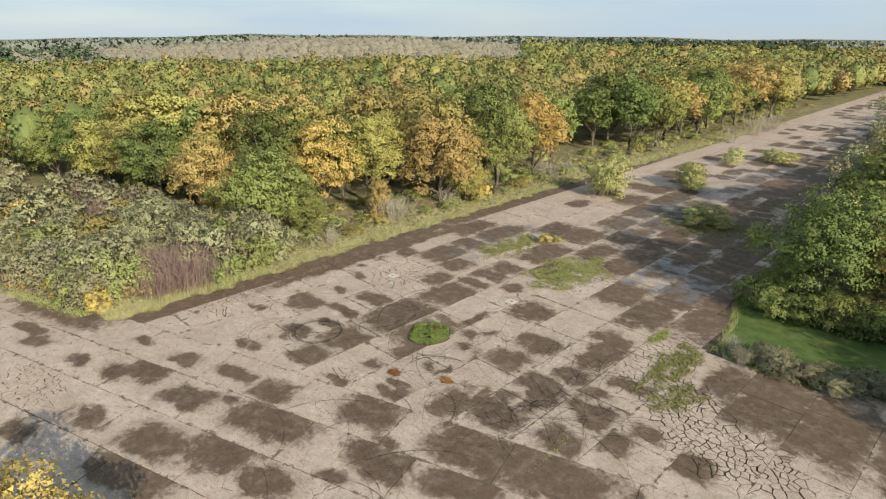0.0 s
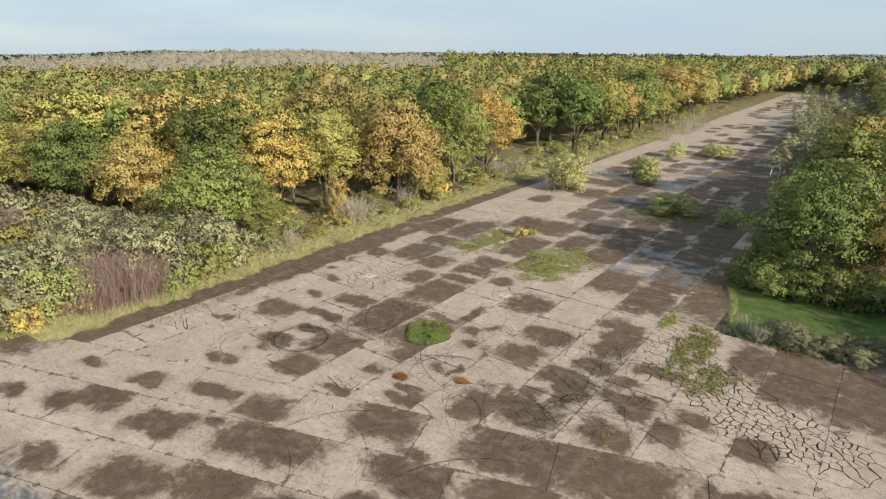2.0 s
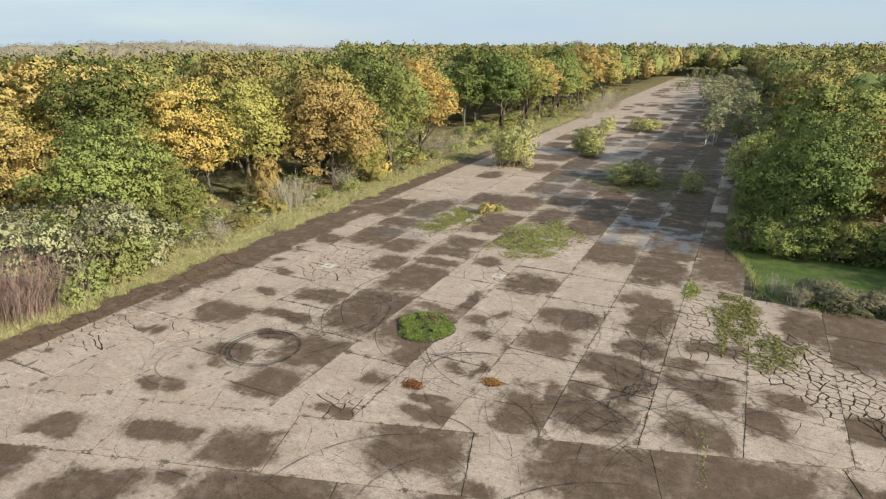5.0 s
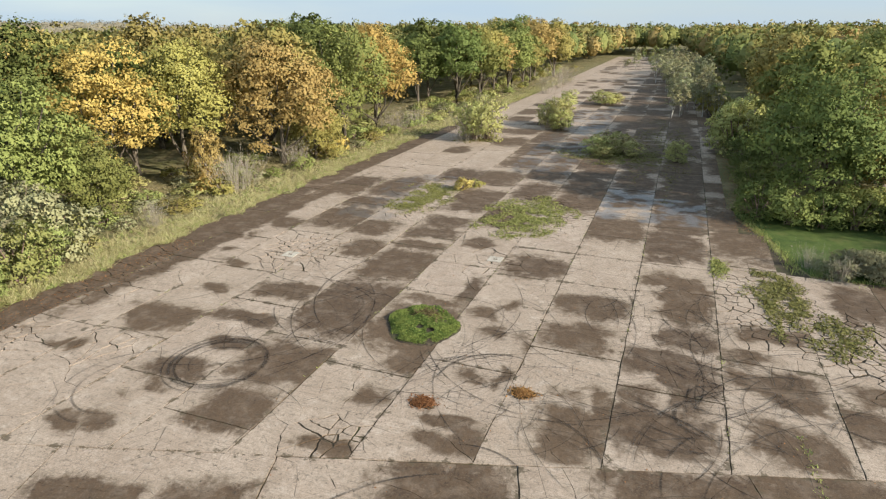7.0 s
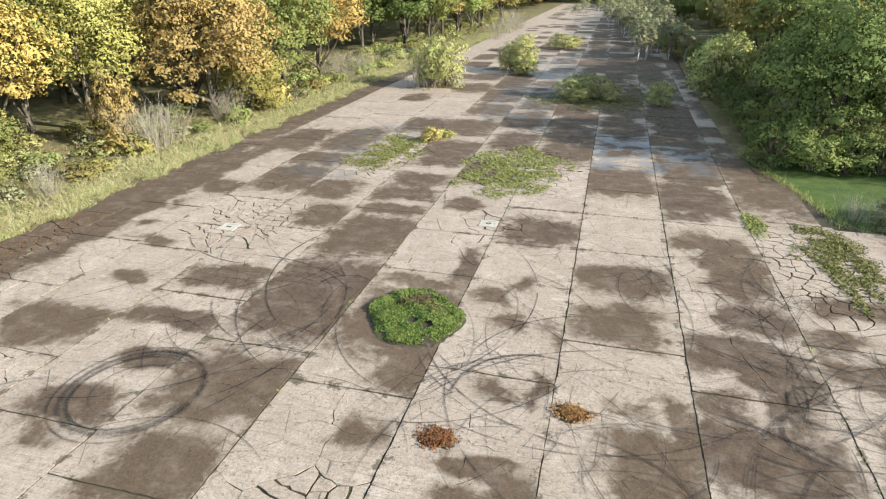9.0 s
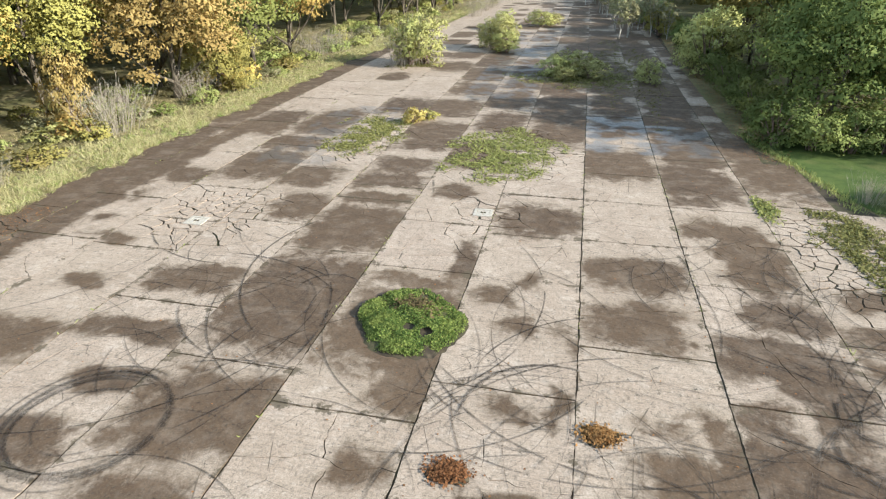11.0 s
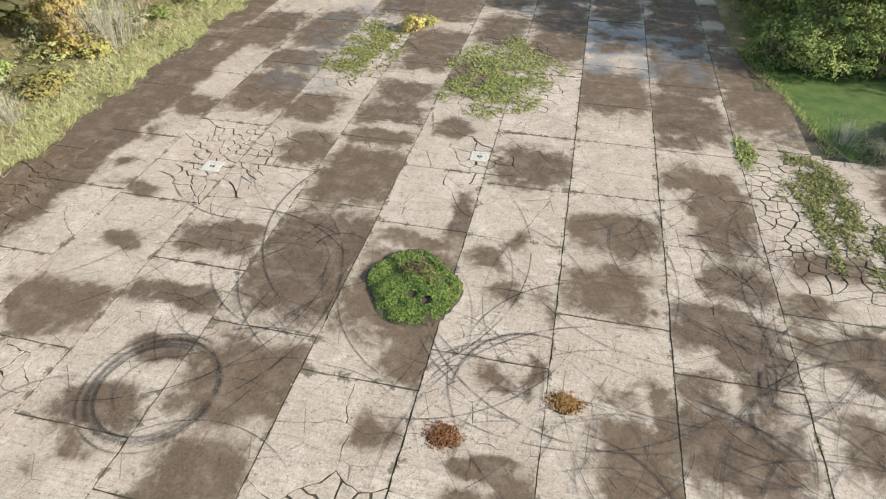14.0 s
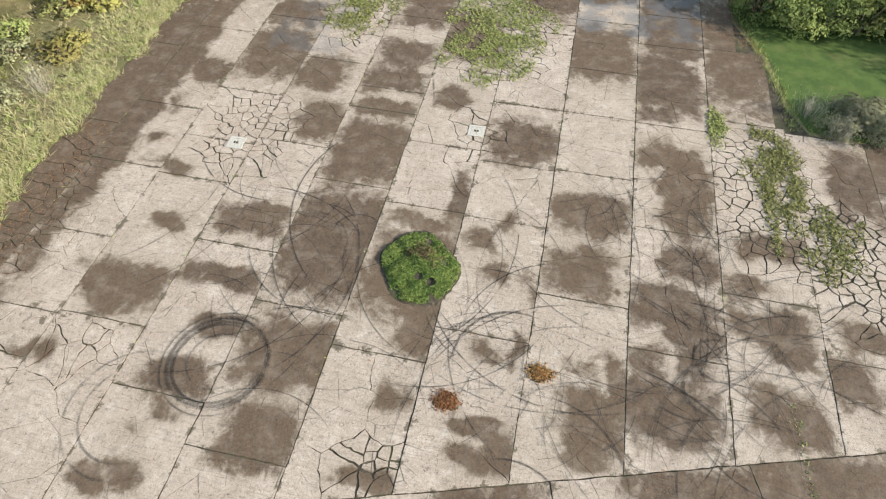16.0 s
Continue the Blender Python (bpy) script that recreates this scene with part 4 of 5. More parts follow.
# thicket at the corner between runway and taxiway
rb = random.Random(14)
SAGE_LABEL = "grey-green willow bush in the dense thicket"
for x, y in scatter(rb, -122, -32, -46, 9, 3.9):
    edge = -17.0 + (x + 32) * 0.33
    if y < edge or y > (3.5 if x > -60 else 3.5 + (x + 60) * 0.32) or (x > -35 and y < -13):
        continue
    if x > -39 and -15 < y < -5 and rb.random() < 0.8:
        continue
    if x < -66 and rb.random() < 0.3:
        continue
    if (x + 44) ** 2 + (y - 6) ** 2 < 10:
        continue
    roll = rb.random()
    if roll < 0.52:
        bush(rb.choice(WILLOW if x > -58 else FAR_WILLOW), SAGE, x, y, SAGE_LABEL, rb.uniform(1.1, 1.9), rb.uniform(0.85, 1.15), group="willows of the thicket", name="willow_bush")
    elif roll < 0.8:
        bush(rb.choice(WILLOW if x > -58 else FAR_WILLOW), rb.choice((SCRUB, BRAMBLE, BRAMBLE, OLIVE)), x, y, "olive-green scrub bush in the dense thicket", rb.uniform(1.0, 1.8), rb.uniform(0.8, 1.1), group="willows of the thicket", name="willow_bush")
    elif roll < 0.93:
        bush(rb.choice(LOW), YELLOW, x, y, "small bush with yellow autumn leaves", rb.uniform(1.5, 2.1))
    else:
        bare_bush(rb.choice(PURPLE), x, y, "leafless purple-brown bush of upright twigs", rb.uniform(1.1, 1.4))
for x, y in ((-32.2, -7.0), (-32.6, -8.8), (-33.0, -10.6), (-34.2, -8.0), (-34.6, -10.0), (-36.0, -9.2), (-33.2, -12.2), (-36.2, -6.4), (-35, -12), (-34.4, -4.4), (-36.5, -3.2), (-37.8, -8.4)):
    bare_bush(rb.choice(PURPLE), x, y, "leafless purple-brown bush of upright twigs", rb.uniform(1.15, 1.45))
for x, y, k, leaf, s, label in (
    (-32.8, -0.6, 0, SCRUB, 1.1, "rounded green willow bush on the grass verge"), (-33.8, 1.4, 1, SCRUB, 0.9, "rounded green willow bush on the grass verge"), (-31.6, -4.0, 2, SCRUB, 0.72, "rounded green willow bush on the grass verge"),
    (-36.0, -13.8, 0, SCRUB, 1.05, "olive-green scrub bush beside the taxiway"), (-38.5, -15.2, 1, SAGE, 1.15, SAGE_LABEL), (-41, -16.5, 2, SCRUB, 1.0, "olive-green scrub bush beside the taxiway"), (-43.5, -16.6, 0, SAGE, 1.1, SAGE_LABEL),
):
    bush(WILLOW[k], leaf, x, y, label, s * (1.3 if x > -35 else 1.6))
for x, y, s in ((-35.6, -12.4, 1.3), (-46.5, -17.8, 1.5), (-37.5, 22.5, 1.0), (-36.6, 44.0, 1.5)):
    bush(LOW[0], YELLOW, x, y, "small bush with yellow-orange autumn leaves", s * 1.25)
for x, y, s in ((-35.2, 24.0, 1.1), (-36.0, 25.6, 1.0), (-36.2, 36.5, 0.8), (-36.0, 66.0, 0.95), (-34.5, 69.0, 0.9), (-37.0, 63.0, 0.9), (-33.8, 12.0, 0.6)):
    bare_bush(rb.choice(GREYS), x, y, "leafless grey bush of thin twigs on the verge", s)
bush(WILLOW[2], RUST, -39.0, 24.5, "slender russet young tree at the wood's edge", 1.15, 1.7)

x = -33.5
while x > -62:
    roll = rb.random()
    leaf, label = (SAGE, SAGE_LABEL) if roll < 0.5 else ((SCRUB, "olive-green scrub bush beside the taxiway") if roll < 0.85 else (YELLOW, "bush with yellow-orange autumn leaves beside the taxiway"))
    bush(rb.choice(WILLOW), leaf, x, -16.4 + (x + 32) * 0.33 + rb.uniform(-0.4, 0.8), label, rb.uniform(0.95, 1.45) if leaf is not YELLOW else 0.8)
    x -= rb.uniform(1.9, 2.7)

# scrub along the foot of the wood
for x, y in scatter(rb, -47, -31, 3, 230, 3.3):
    if rb.random() < (0.9 if y < 60 else 0.6) and x < -33.4 + rb.uniform(-1.5, 1.8) + max(0, y - 70) * 0.03:
        bush(rb.choice(LOW), rb.choice((SCRUB, SCRUB, SALLOW, SALLOW, OLIVE, SAGE, GREEN)), x, y, "low mixed green scrub bush at the wood's foot", rb.uniform(0.75, 1.35), rb.uniform(0.6, 1.0))

# shrubs growing out of the runway
WEED = "yellow-green scrub bush growing through the concrete"
for x, y, k, leaf, s, q in ((-20.0, 61, 0, SALLOW, 1.15, 1.05), (-21.6, 60, 1, SALLOW, 0.9, 1.2), (-12.4, 74.5, 2, SALLOW, 1.0, 0.9), (-14.0, 77, 0, SALLOW, 0.8, 1.0), (-11.2, 73.0, 1, SALLOW, 0.7, 0.9), (-9.0, 109, 1, SALLOW, 0.95, 0.6), (-7.5, 111, 0, SALLOW, 0.8, 0.6), (-15.5, 102, 2, SALLOW, 0.8, 0.8),
                            (-3.5, 55.5, 0, SALLOW, 0.75, 0.6), (-1.6, 57.2, 1, SALLOW, 0.85, 0.65), (0.2, 55.4, 2, SALLOW, 0.7, 0.55), (-2.4, 53.8, 2, SALLOW, 0.6, 0.5), (6.2, 53.5, 1, SALLOW, 0.55, 0.9)):
    bush(WILLOW[k], leaf, x, y, WEED, s * 1.55, q * 1.12, group="shrubs on the runway")
bush(LOW[1], RUST, -13.7, 32.2, "small rust-coloured shrub on the broken concrete", 0.75, 1.1, group="shrubs on the runway")
bush(LOW[0], OLIVE, -12.9, 33.6, "small olive shrub on the broken concrete", 0.7, 0.8, group="shrubs on the runway")
for x, y, s in ((-22.4, 59.2, 0.9), (-21.4, 62, 1.0), (-12.8, 76, 0.8)):
    bare_bush(GREYS[1], x, y, "leafless grey sapling cluster on the runway", s * 1.4)

# dense shrubs along the east edge of the far runway
for x, y in scatter(rb, 4, 15, 96, 230, 4.4):
    if x > 11 - (y - 96) * 0.05:
        bush(rb.choice(FAR_WILLOW), rb.choice((SAGE, SCRUB, SCRUB, OLIVE)), x, y, "dense grey-green shrub crowding the runway's edge", rb.uniform(1.1, 1.7), group="shrubs by the far runway")

# birches by the far runway
BIRCHES = [oak_kind(91 + i, 8.5, 1.9, 1.6, 22, 1500, 0.19, 0.09, BIRCH) for i in range(2)]
for x, y in scatter(rb, -2, 16, 92, 215, 3.7):
    if rb.random() < 0.85 and x > 4.5 - (y - 92) * 0.06 + 2 * math.sin(y):
        plant_tree("birch_tree", rb.choice(BIRCHES), rb.choice((SAGE, SAGE, PALE)), (x, y, -0.1), "slender birch with thin grey-green leaves", "tree", "birches on the runway", rb.uniform(0, 6), rb.uniform(0.65, 1.1))
for x, y in scatter(rb, -31, -22, 108, 170, 4.2):
    if rb.random() < 0.2:
        bare_bush(rb.choice(GREYS), x, y, "leafless pale birch sapling cluster", rb.uniform(1.1, 1.7))
for x, y in scatter(rb, -18, 8, 215, 330, 6.5):
    if rb.random() < 0.45:
        plant_tree("birch_tree", rb.choice(BIRCHES), rb.choice((SAGE, SCRUB)), (x, y, -0.1), "slender birch with thin grey-green leaves", "tree", "birches on the runway", rb.uniform(0, 6), rb.uniform(0.5, 0.9))
plant_tree("willow_tree", BIRCHES[0], SCRUB, (14.2, 60, -0.1), "pale green young willow at the wood's edge", "tree", "", 0.4, 0.95)
plant_tree("willow_tree", BIRCHES[1], SCRUB, (15.0, 64, -0.1), "pale green young willow at the wood's edge", "tree", "", 1.4, 0.9)

for x, y, k, q in ((13.0, 60.5, 2.0, 1.15), (14.0, 65, 1.9, 1.2)):
    bush(WILLOW[1], SALLOW, x, y, "pale green young willow bush at the wood's edge", k, q, group="shrubs under the oaks")

# east side: shrubs under the big oaks, bramble hedge, lawn
for x, y in ((13.2, 31.5), (15.4, 30.6), (17.8, 30.4), (20.2, 30.8), (22.6, 31.2), (25, 31.6), (27.5, 32), (13.6, 35), (13.6, 39), (13.6, 43), (13.8, 47), (13.6, 51.5), (13.4, 56), (13.8, 61), (13.2, 67), (13.8, 73), (14.2, 79), (14, 86), (14.6, 93), (15, 100), (30, 33), (33, 34), (19, 33.6), (23, 34), (27, 35), (36, 35), (21.5, 32.3), (31.5, 36)):
    bush(rb.choice(WILLOW), rb.choice((DEEP, DEEP, DEEP, GREEN)), x, y, "dark green shrub under the big oaks", rb.uniform(0.85, 1.25), 0.95, group="shrubs under the oaks")
for i in range(30):
    u = i / 29
    x, y = 15.8 + 19 * u + rb.uniform(-0.6, 0.6), 19.0 + 0.4 * u + 3.2 * u * u + rb.uniform(-0.9, 1.4)
    if rb.random() < 0.8:
        bush(rb.choice(WILLOW), rb.choice((SAGE, BRAMBLE, BRAMBLE)), x, y, "tangled grey-green bramble bush on the verge", rb.uniform(0.55, 0.8), 0.75, group="brambles", name="bramble")
    else:
        bare_bush(rb.choice(GREYS), x, y, "tangled leafless bramble stems on the verge", rb.uniform(0.45, 0.65))
lawn_edge = [(15.2, 18.7), (20, 18.2), (30, 21), (60, 30), (60, 38), (20, 33), (11.4, 33), (11.5, 31.5), (13.6, 26.2), (14.4, 21.2)]
tagged(new("lawn", mesh_from("lawn", [(x, y, -0.03) for x, y in lawn_edge], [tuple(range(len(lawn_edge)))], LAWN)), "bright green mown grass beside the runway", "lawn", kind="structure")

ng = np.random.default_rng(77)
# verge grass on the west side
def tufts(rng, places, per, low, high, width, lean=0.55):
    """Grass in tussocks: narrow pointed blades leaning out from each place."""
    n = len(places) * per
    own = np.repeat(np.arange(len(places)), per)
    tall = rng.uniform(low, high, len(places))[own]
    off = rng.normal(0, 1, (n, 2)) * (0.28 * tall)[:, None]
    base = np.concatenate([np.asarray(places)[own] + off, np.full((n, 1), -0.06)], 1)
    h = tall * rng.uniform(0.5, 1.25, n)
    a = rng.uniform(0, 2 * np.pi, n)
    u = np.stack([np.cos(a), np.sin(a), np.zeros(n)], 1) * (width * rng.uniform(0.6, 1.4, n))[:, None]
    tip = base + np.stack([off[:, 0] * 1.4 + rng.normal(0, lean, n) * h, off[:, 1] * 1.4 + rng.normal(0, lean, n) * h, h], 1)
    return np.stack([base - u, base + u, tip], 1)


def verge_places(count):
    out = []
    while len(out) < count:
        y = -17 + 190 * ng.random() ** 2.0
        x = -29.9 - abs(ng.normal(0, 2.5)) + 0.35 * math.sin(y * 0.8) + 0.3 * math.sin(y * 2.3) + (0 if y < 60 else (y - 60) * 0.035)
        x += 0.5 * noise.noise((0.0, y * 0.9, 2.0))
        if noise.noise((x * 0.5, y * 0.35, 4.0)) > -0.25 + 0.3 * ng.random() - 0.3:
            out.append((x, y))
    return out


stuff("verge_grass", tufts(ng, verge_places(5200), 15, 0.14, 0.5, 0.024, 0.6), GRASS, "tall straw-coloured grass in tussocks along the runway", "grass")
stuff("verge_herbs", tufts(ng, verge_places(3600), 13, 0.08, 0.32, 0.032, 0.9), SCRUB, "green weeds and grass among the straw of the verge", "grass")
strip = []
for _ in range(11000):
    x = -31 - 52 * ng.random()
    strip.append((x, -17.9 + (x + 32) * 0.33 + ng.normal(0, 0.5) + (2.5 if x > -33 else 0)))
strip += [(ng.uniform(15, 36), 18.4 + ng.normal(0, 0.4)) for _ in range(600)]
strip = [(x, y + max(0, (x - 20) * 0.28)) if x > 0 else (x, y) for x, y in strip]
strip += [(14.3 + ng.normal(0, 0.25) - max(0, (y - 21) * 0.22), y) for y in ng.uniform(18.5, 34, 900)]
stuff("edge_grass", blades(ng, np.array(strip), 0.24, 0.022), SCRUB, "green grass along the edge of the concrete", "grass")
# straw grass inside the open wood edge
strip = np.stack([-30.5 - 17 * ng.random(4200) ** 1.4, 2 + 230 * ng.random(4200) ** 1.5], 1)
stuff("wood_grass", tufts(ng, strip, 12, 0.15, 0.5, 0.02, 0.7), GRASS, "dry straw grass under the edge of the wood", "grass")

# green weeds in the broken slabs
for cx, cy, a, b, n in ((-16.2, 28.0, 2.6, 6.0, 2600), (-5.3, 25.8, 3.6, 5.8, 4600), (12.6, 14.0, 1.5, 4.6, 1900), (15.0, 9.6, 1.6, 2.6, 700), (9.6, 18.0, 0.5, 1.8, 350), (-1.5, 55, 6.5, 6.0, 2500), (4.5, 62, 4.0, 22, 1600), (-20.6, 60.5, 2.8, 3.5, 900)):
    pts = patch_points(ng, n, cx, cy, a, b)
    pts = np.array([p for p in pts if noise.noise((p[0] * 0.8, p[1] * 0.8, 2.0)) > -0.28])
    low = tufts(ng, pts, 2, 0.08, 0.2, 0.035, 1.0)
    flat = np.repeat(pts, 2, 0) + ng.normal(0, 0.16, (2 * len(pts), 2))
    low = np.concatenate([low, leaf_tips(ng, np.concatenate([flat, ng.uniform(-0.01, 0.09, (len(flat), 1))], 1), np.tile((0.0, 0.0, 1.0), (len(flat), 1)), 0.12, 0.5)])
    stuff("weeds", low, WEEDS, "low green moss and weeds over broken slabs", "weeds")
lines = []
for _ in range(1500):
    k = ng.integers(-6, 3)
    lines.append((k * BAY + ng.normal(0, 0.05), ng.uniform(-4, 40)))
lines = [p for p in lines if noise.noise((p[0], p[1] * 0.35, 0)) > 0.12]
lines += [(11.9 + ng.normal(0, 0.12) - (y + 1) * 0.06, y) for y in ng.uniform(-5.5, -0.5, 130)]
stuff("joint_weeds", blades(ng, np.array(lines), 0.09, 0.03, 0.8, -0.03), SCRUB, "small weeds growing along the slab joints", "weeds")


# mossy mound on the runway
def mound_radius(a):
    """Outline of the mound: longer along the runway, with a bite at its south-west."""
    return 2.3 - 0.12 * np.cos(2 * a) + 0.14 * np.sin(3 * a + 2) - 0.75 * np.exp(-((a - 3.95) / 0.55) ** 2) + 0.2 * np.sin(5 * a)* 0.5


def mound():
    rng = np.random.default_rng(4)
    top = thing("grass_mound", (-6.25, 3.1, 0.0), "bright green mossy mound of soil on the concrete", "mound")
    verts, faces = [(0.1, 0.2, 0.42)], []
    rings, spokes = 7, 54
    for i in range(1, rings + 1):
        for k in range(spokes):
            a = 2 * math.pi * k / spokes
            q = i / rings
            r = q * mound_radius(a) * (1.07 + 0.035 * math.sin(k * 2.9))
            z = 0.27 * (1 - q ** 2.0) + 0.12 * noise.noise((r * math.cos(a), r * math.sin(a), 1)) * (1 - q) - 0.02
            verts.append((r * math.cos(a), r * math.sin(a), z))
    for k in range(spokes):
        faces.append((0, 1 + k, 1 + (k + 1) % spokes))
    for i in range(rings - 1):
        for k in range(spokes):
            a, b = 1 + i * spokes + k, 1 + i * spokes + (k + 1) % spokes
            faces.append((a, a + spokes, b + spokes, b))
    part("earth", mesh_from("earth", verts, faces, BED, True), top, "dark earth heap")
    n = 30000
    a, q = rng.uniform(0, 2 * np.pi, n), np.sqrt(rng.random(n)) * 1.0 - np.abs(rng.normal(0, 0.03, n))
    r = q * mound_radius(a) * 0.97
    keep = ((r * np.cos(a) - 0.25) ** 2 + (r * np.sin(a) + 0.55) ** 2 > 0.05) & ((r * np.cos(a) - 0.95) ** 2 + (r * np.sin(a) + 0.8) ** 2 > 0.06)
    a, q, r = a[keep], q[keep], r[keep]
    c = np.stack([r * np.cos(a), r * np.sin(a), 0.29 * (1 - q ** 2.0) + 0.08 * np.sin(r * np.cos(a) * 3.1 + 1) * np.sin(r * np.sin(a) * 2.7) + 0.05 * np.sin(r * np.cos(a) * 6.1) * np.sin(r * np.sin(a) * 5.3 + 1.3) + rng.uniform(0, 0.11, len(a))], 1)
    part("moss", quads_mesh("moss", leaf_tips(rng, c, np.tile((0.0, 0.0, 0.8), (len(a), 1)), 0.052, 1.2), MOSS), top, "tufts of bright green moss")
    n = 700
    a, q = rng.uniform(0, 2 * np.pi, n), np.abs(rng.normal(0, 0.32, n))
    c = np.stack([0.15 + 1.5 * q * np.cos(a), 0.75 + 1.3 * q * np.sin(a), 0.36 - 0.12 * q + rng.uniform(-0.04, 0.1, n)], 1)
    tagged(part("dry_weed", quads_mesh("dry_weed", leaf_corners(rng, c, np.tile((0.0, 0.0, 1.0), (n, 1)), 0.085, 2.2, 1.0), DRYWEED), top, "dark dry weed stalks"), kind="stuff")


mound()


def leaf_pile(x, y, r, leaf):
    rng = np.random.default_rng(int(100 + x * 10))
    ob = thing("leaf_pile", (x, y, 0.004), "small heap of rusty fallen leaves on concrete", "leaf pile", "leaf heaps")
    verts, faces, spokes = [(0, 0, 0.1)], [], 18
    for i, (q, z) in enumerate(((0.4, 0.075), (0.75, 0.03), (0.95, -0.01))):
        for k in range(spokes):
            a = 2 * math.pi * k / spokes
            w = q * r * 0.72 * (1 + 0.18 * math.sin(3 * a + x))
            verts.append((w * math.cos(a) * 1.1, w * math.sin(a) * 0.85, z))
    faces += [(0, 1 + k, 1 + (k + 1) % spokes) for k in range(spokes)]
    for i in range(2):
        for k in range(spokes):
            a, b = 1 + i * spokes + k, 1 + i * spokes + (k + 1) % spokes
            faces.append((a, a + spokes, b + spokes, b))
    part("mulch", mesh_from("mulch", verts, faces, BED, True), ob, "dark rotted leaf mulch")
    n = 1700
    a, q = rng.uniform(0, 2 * np.pi, n), np.abs(rng.normal(0, 0.34, n))
    c = np.stack([r * q * np.cos(a) * 1.1, r * q * np.sin(a) * 0.85, 0.02 + 0.12 * np.maximum(0, 1 - q) * (0.4 + 0.6 * rng.random(n))], 1)
    litter = part("litter", quads_mesh("litter", leaf_corners(rng, c, np.tile((0.0, 0.0, 1.0), (n, 1)), 0.075, 1.3, 0.5), leaf), ob, "loose rusty oak leaves")
    tagged(litter, kind="stuff")


leaf_pile(-3.25, -3.65, 0.8, LITTER_RED)
leaf_pile(0.68, -1.4, 0.74, LITTER)

# fallen leaves and grit
pts = np.concatenate([np.stack([ng.normal(12.2, 0.8, 6500), ng.uniform(27, 95, 6500)], 1), np.stack([ng.normal(-28.6, 0.9, 1500), ng.uniform(-12, 10, 1500)], 1), patch_points(ng, 500, -2, 49, 8, 3), np.stack([ng.uniform(-20, 14, 500), ng.uniform(-12, 40, 500)], 1), np.stack([-34 - 14 * ng.random(700), -19.5 - 4 * ng.random(700)], 1)])
pts = np.concatenate([pts, np.full((len(pts), 1), 0.016)], 1)
stuff("fallen_leaves", leaf_corners(ng, pts, np.tile((0.0, 0.0, 1.0), (len(pts), 1)), 0.065, 1.2, 0.25), LITTER, "scattered brown fallen leaves on the concrete", "leaves")


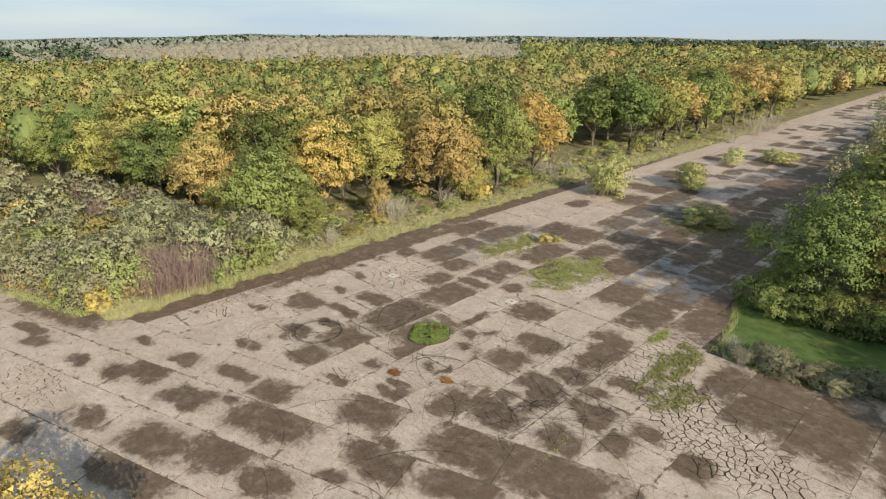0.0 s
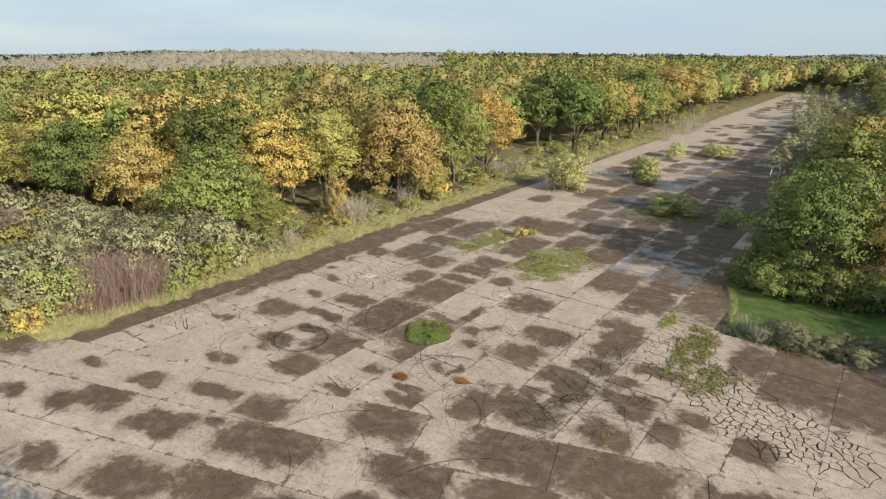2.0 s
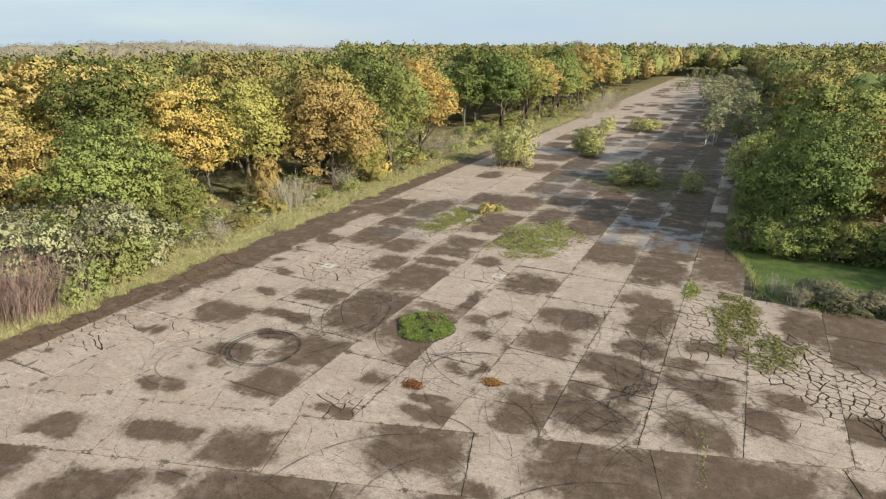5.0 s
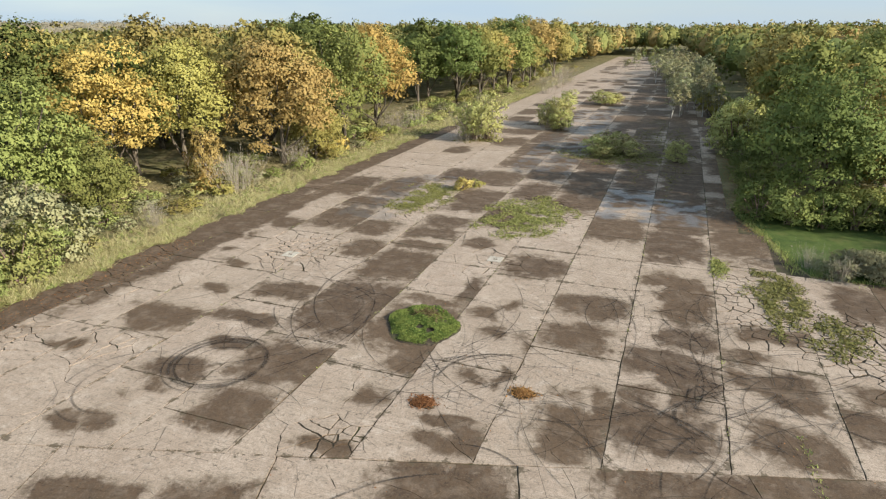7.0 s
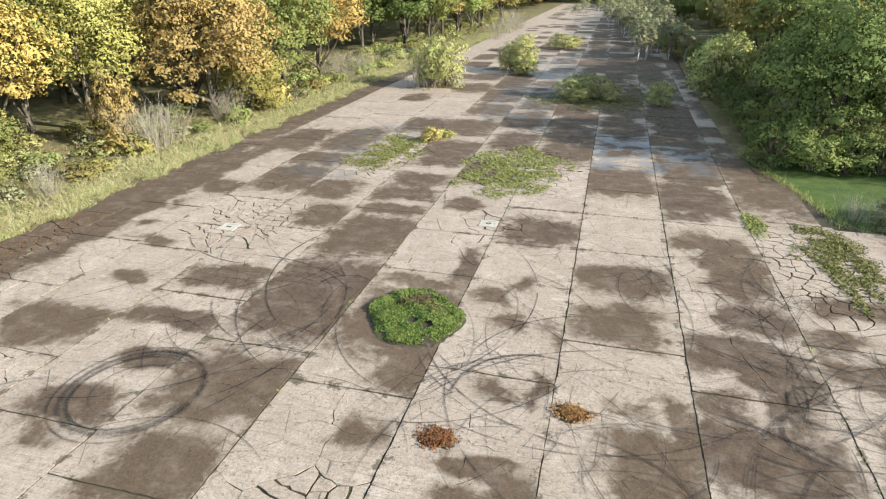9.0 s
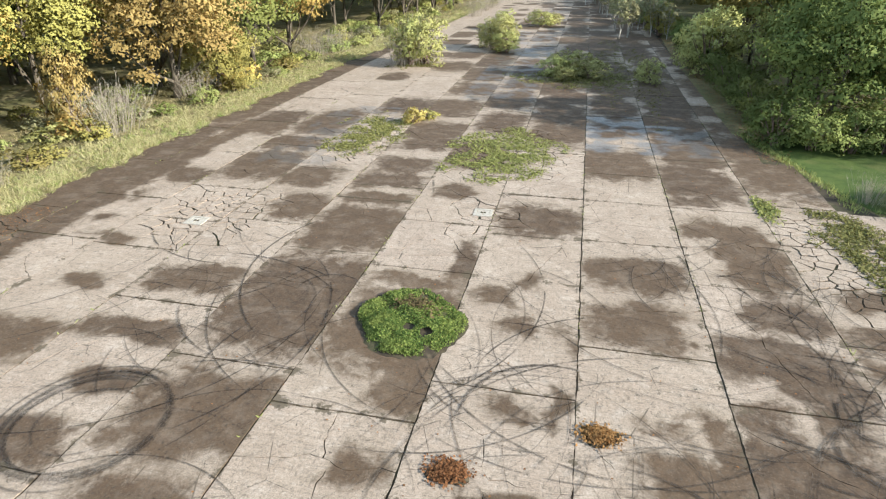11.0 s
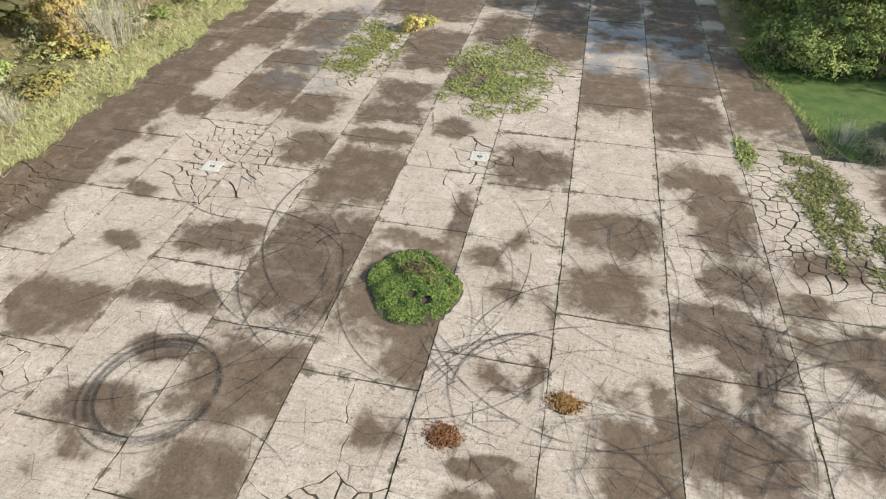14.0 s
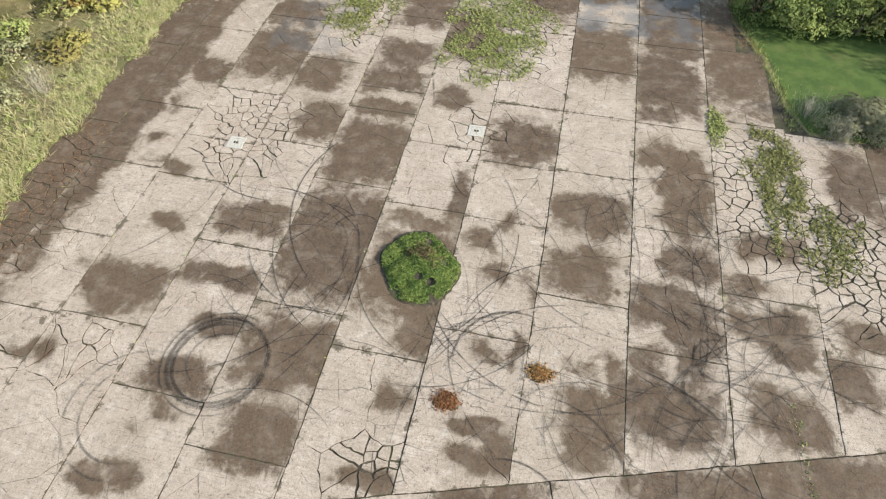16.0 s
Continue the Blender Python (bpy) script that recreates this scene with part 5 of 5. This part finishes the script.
def manhole(x, y):
    ob = thing("manhole_cover", (x, y, 0.012), "square pale concrete manhole cover set in the runway", "manhole cover", "manhole covers", 0.02)
    n = Nodes("pale_concrete", 0.85)
    mat = n.done(n.mix(n.span(n.noise(9, 4, 0.7), 0.35, 0.7), (0.49, 0.45, 0.39), (0.36, 0.32, 0.27)))
    bm = bmesh.new()
    for sx, sy, w, h in ((0, 0.42, 1.0, 0.16), (0, -0.42, 1.0, 0.16), (0.42, 0, 0.16, 0.68), (-0.42, 0, 0.16, 0.68)):
        m = Matrix.Translation((sx, sy, 0.0)) @ Matrix.Diagonal((w, h, 0.05, 1))
        bmesh.ops.create_cube(bm, size=1.0, matrix=m)
    me = bpy.data.meshes.new("frame")
    bm.to_mesh(me)
    me.materials.append(mat)
    part("frame", me, ob)
    for k, (sx, sy) in enumerate(((-0.17, 0.0), (0.17, 0.0))):
        bm = bmesh.new()
        bmesh.ops.create_cube(bm, size=1.0, matrix=Matrix.Translation((sx, sy, -0.005)) @ Matrix.Diagonal((0.31, 0.64, 0.04, 1)))
        bmesh.ops.bevel(bm, geom=bm.edges[:], offset=0.012, segments=1, affect="EDGES")
        me = bpy.data.meshes.new("lid")
        bm.to_mesh(me)
        me.materials.append(mat)
        lid = part("lid", me, ob)
        bm = bmesh.new()
        bmesh.ops.create_cube(bm, size=1.0, matrix=Matrix.Translation((sx * 0.5, 0.0, 0.017)) @ Matrix.Diagonal((0.12, 0.18, 0.01, 1)))
        me = bpy.data.meshes.new("lifting_slot")
        bm.to_mesh(me)
        me.materials.append(BED)
        part("lifting_slot", me, lid, "dark lifting slot")


manhole(-5.15, 14.3)
manhole(-19.4, 10.1)

# far country: leafless brown wood and conifers
nf = np.random.default_rng(12)


def far_wood(name, az0, az1, r0, r1, count, leaf, tall, wide, size, per, label):
    out, faces = [], []
    for _ in range(count):
        a, r = math.radians(nf.uniform(az0, az1)), math.sqrt(nf.uniform(r0 * r0, r1 * r1))
        x, y = -r * math.sin(a), r * math.cos(a)
        h = tall * nf.uniform(0.75, 1.1)
        d = nf.normal(0, 1, (per, 3))
        d /= np.linalg.norm(d, axis=1)[:, None]
        c = d * np.array((wide, wide, h * 0.42)) + np.array((x, y, hill(x, y) + h * 0.55))
        out.append(leaf_tips(nf, c, d, size, 0.5))
        faces.append(d * 0.4 + np.array((0, 0, 0.6)))
        if leaf is HAZED_BROWNWOOD:
            heart, heart_lean = crown_heart(h, wide * 1.2, 1.0)
            out.append(heart + np.array((x, y, hill(x, y))))
            faces.append(heart_lean * 0.4 + np.array((0, 0, 0.6)))
    ob = new(name, quads_mesh(name, np.concatenate(out), leaf, np.concatenate(faces)))
    tagged(ob, label, "forest", kind="stuff")


far_wood("bare_forest", 28, 82, 300, 540, 1500, HAZED_BROWNWOOD, 13, 4.6, 0.62, 75, "distant leafless brown woodland, its colour paled for haze")
far_wood("conifer_forest", 12, 32, 500, 700, 700, CONIFER, 15, 3.0, 1.9, 40, "distant dark conifer plantation")
far_wood("conifer_forest", 76, 92, 330, 520, 300, CONIFER, 14, 3.0, 1.6, 50, "distant dark conifer plantation")
# horizon woodland, its haze carried by the leaf colour alone
far_wood("far_forest", -25, 88, 900, 2600, 2600, HAZED_FARWOOD, 9, 16, 7.5, 22, "far woodland on the horizon with haze tinted into its leaf colour")
far_wood("far_forest", -25, 12, 480, 800, 700, OLIVE, 9, 5, 2.6, 22, "distant autumn woodland beyond the runway")
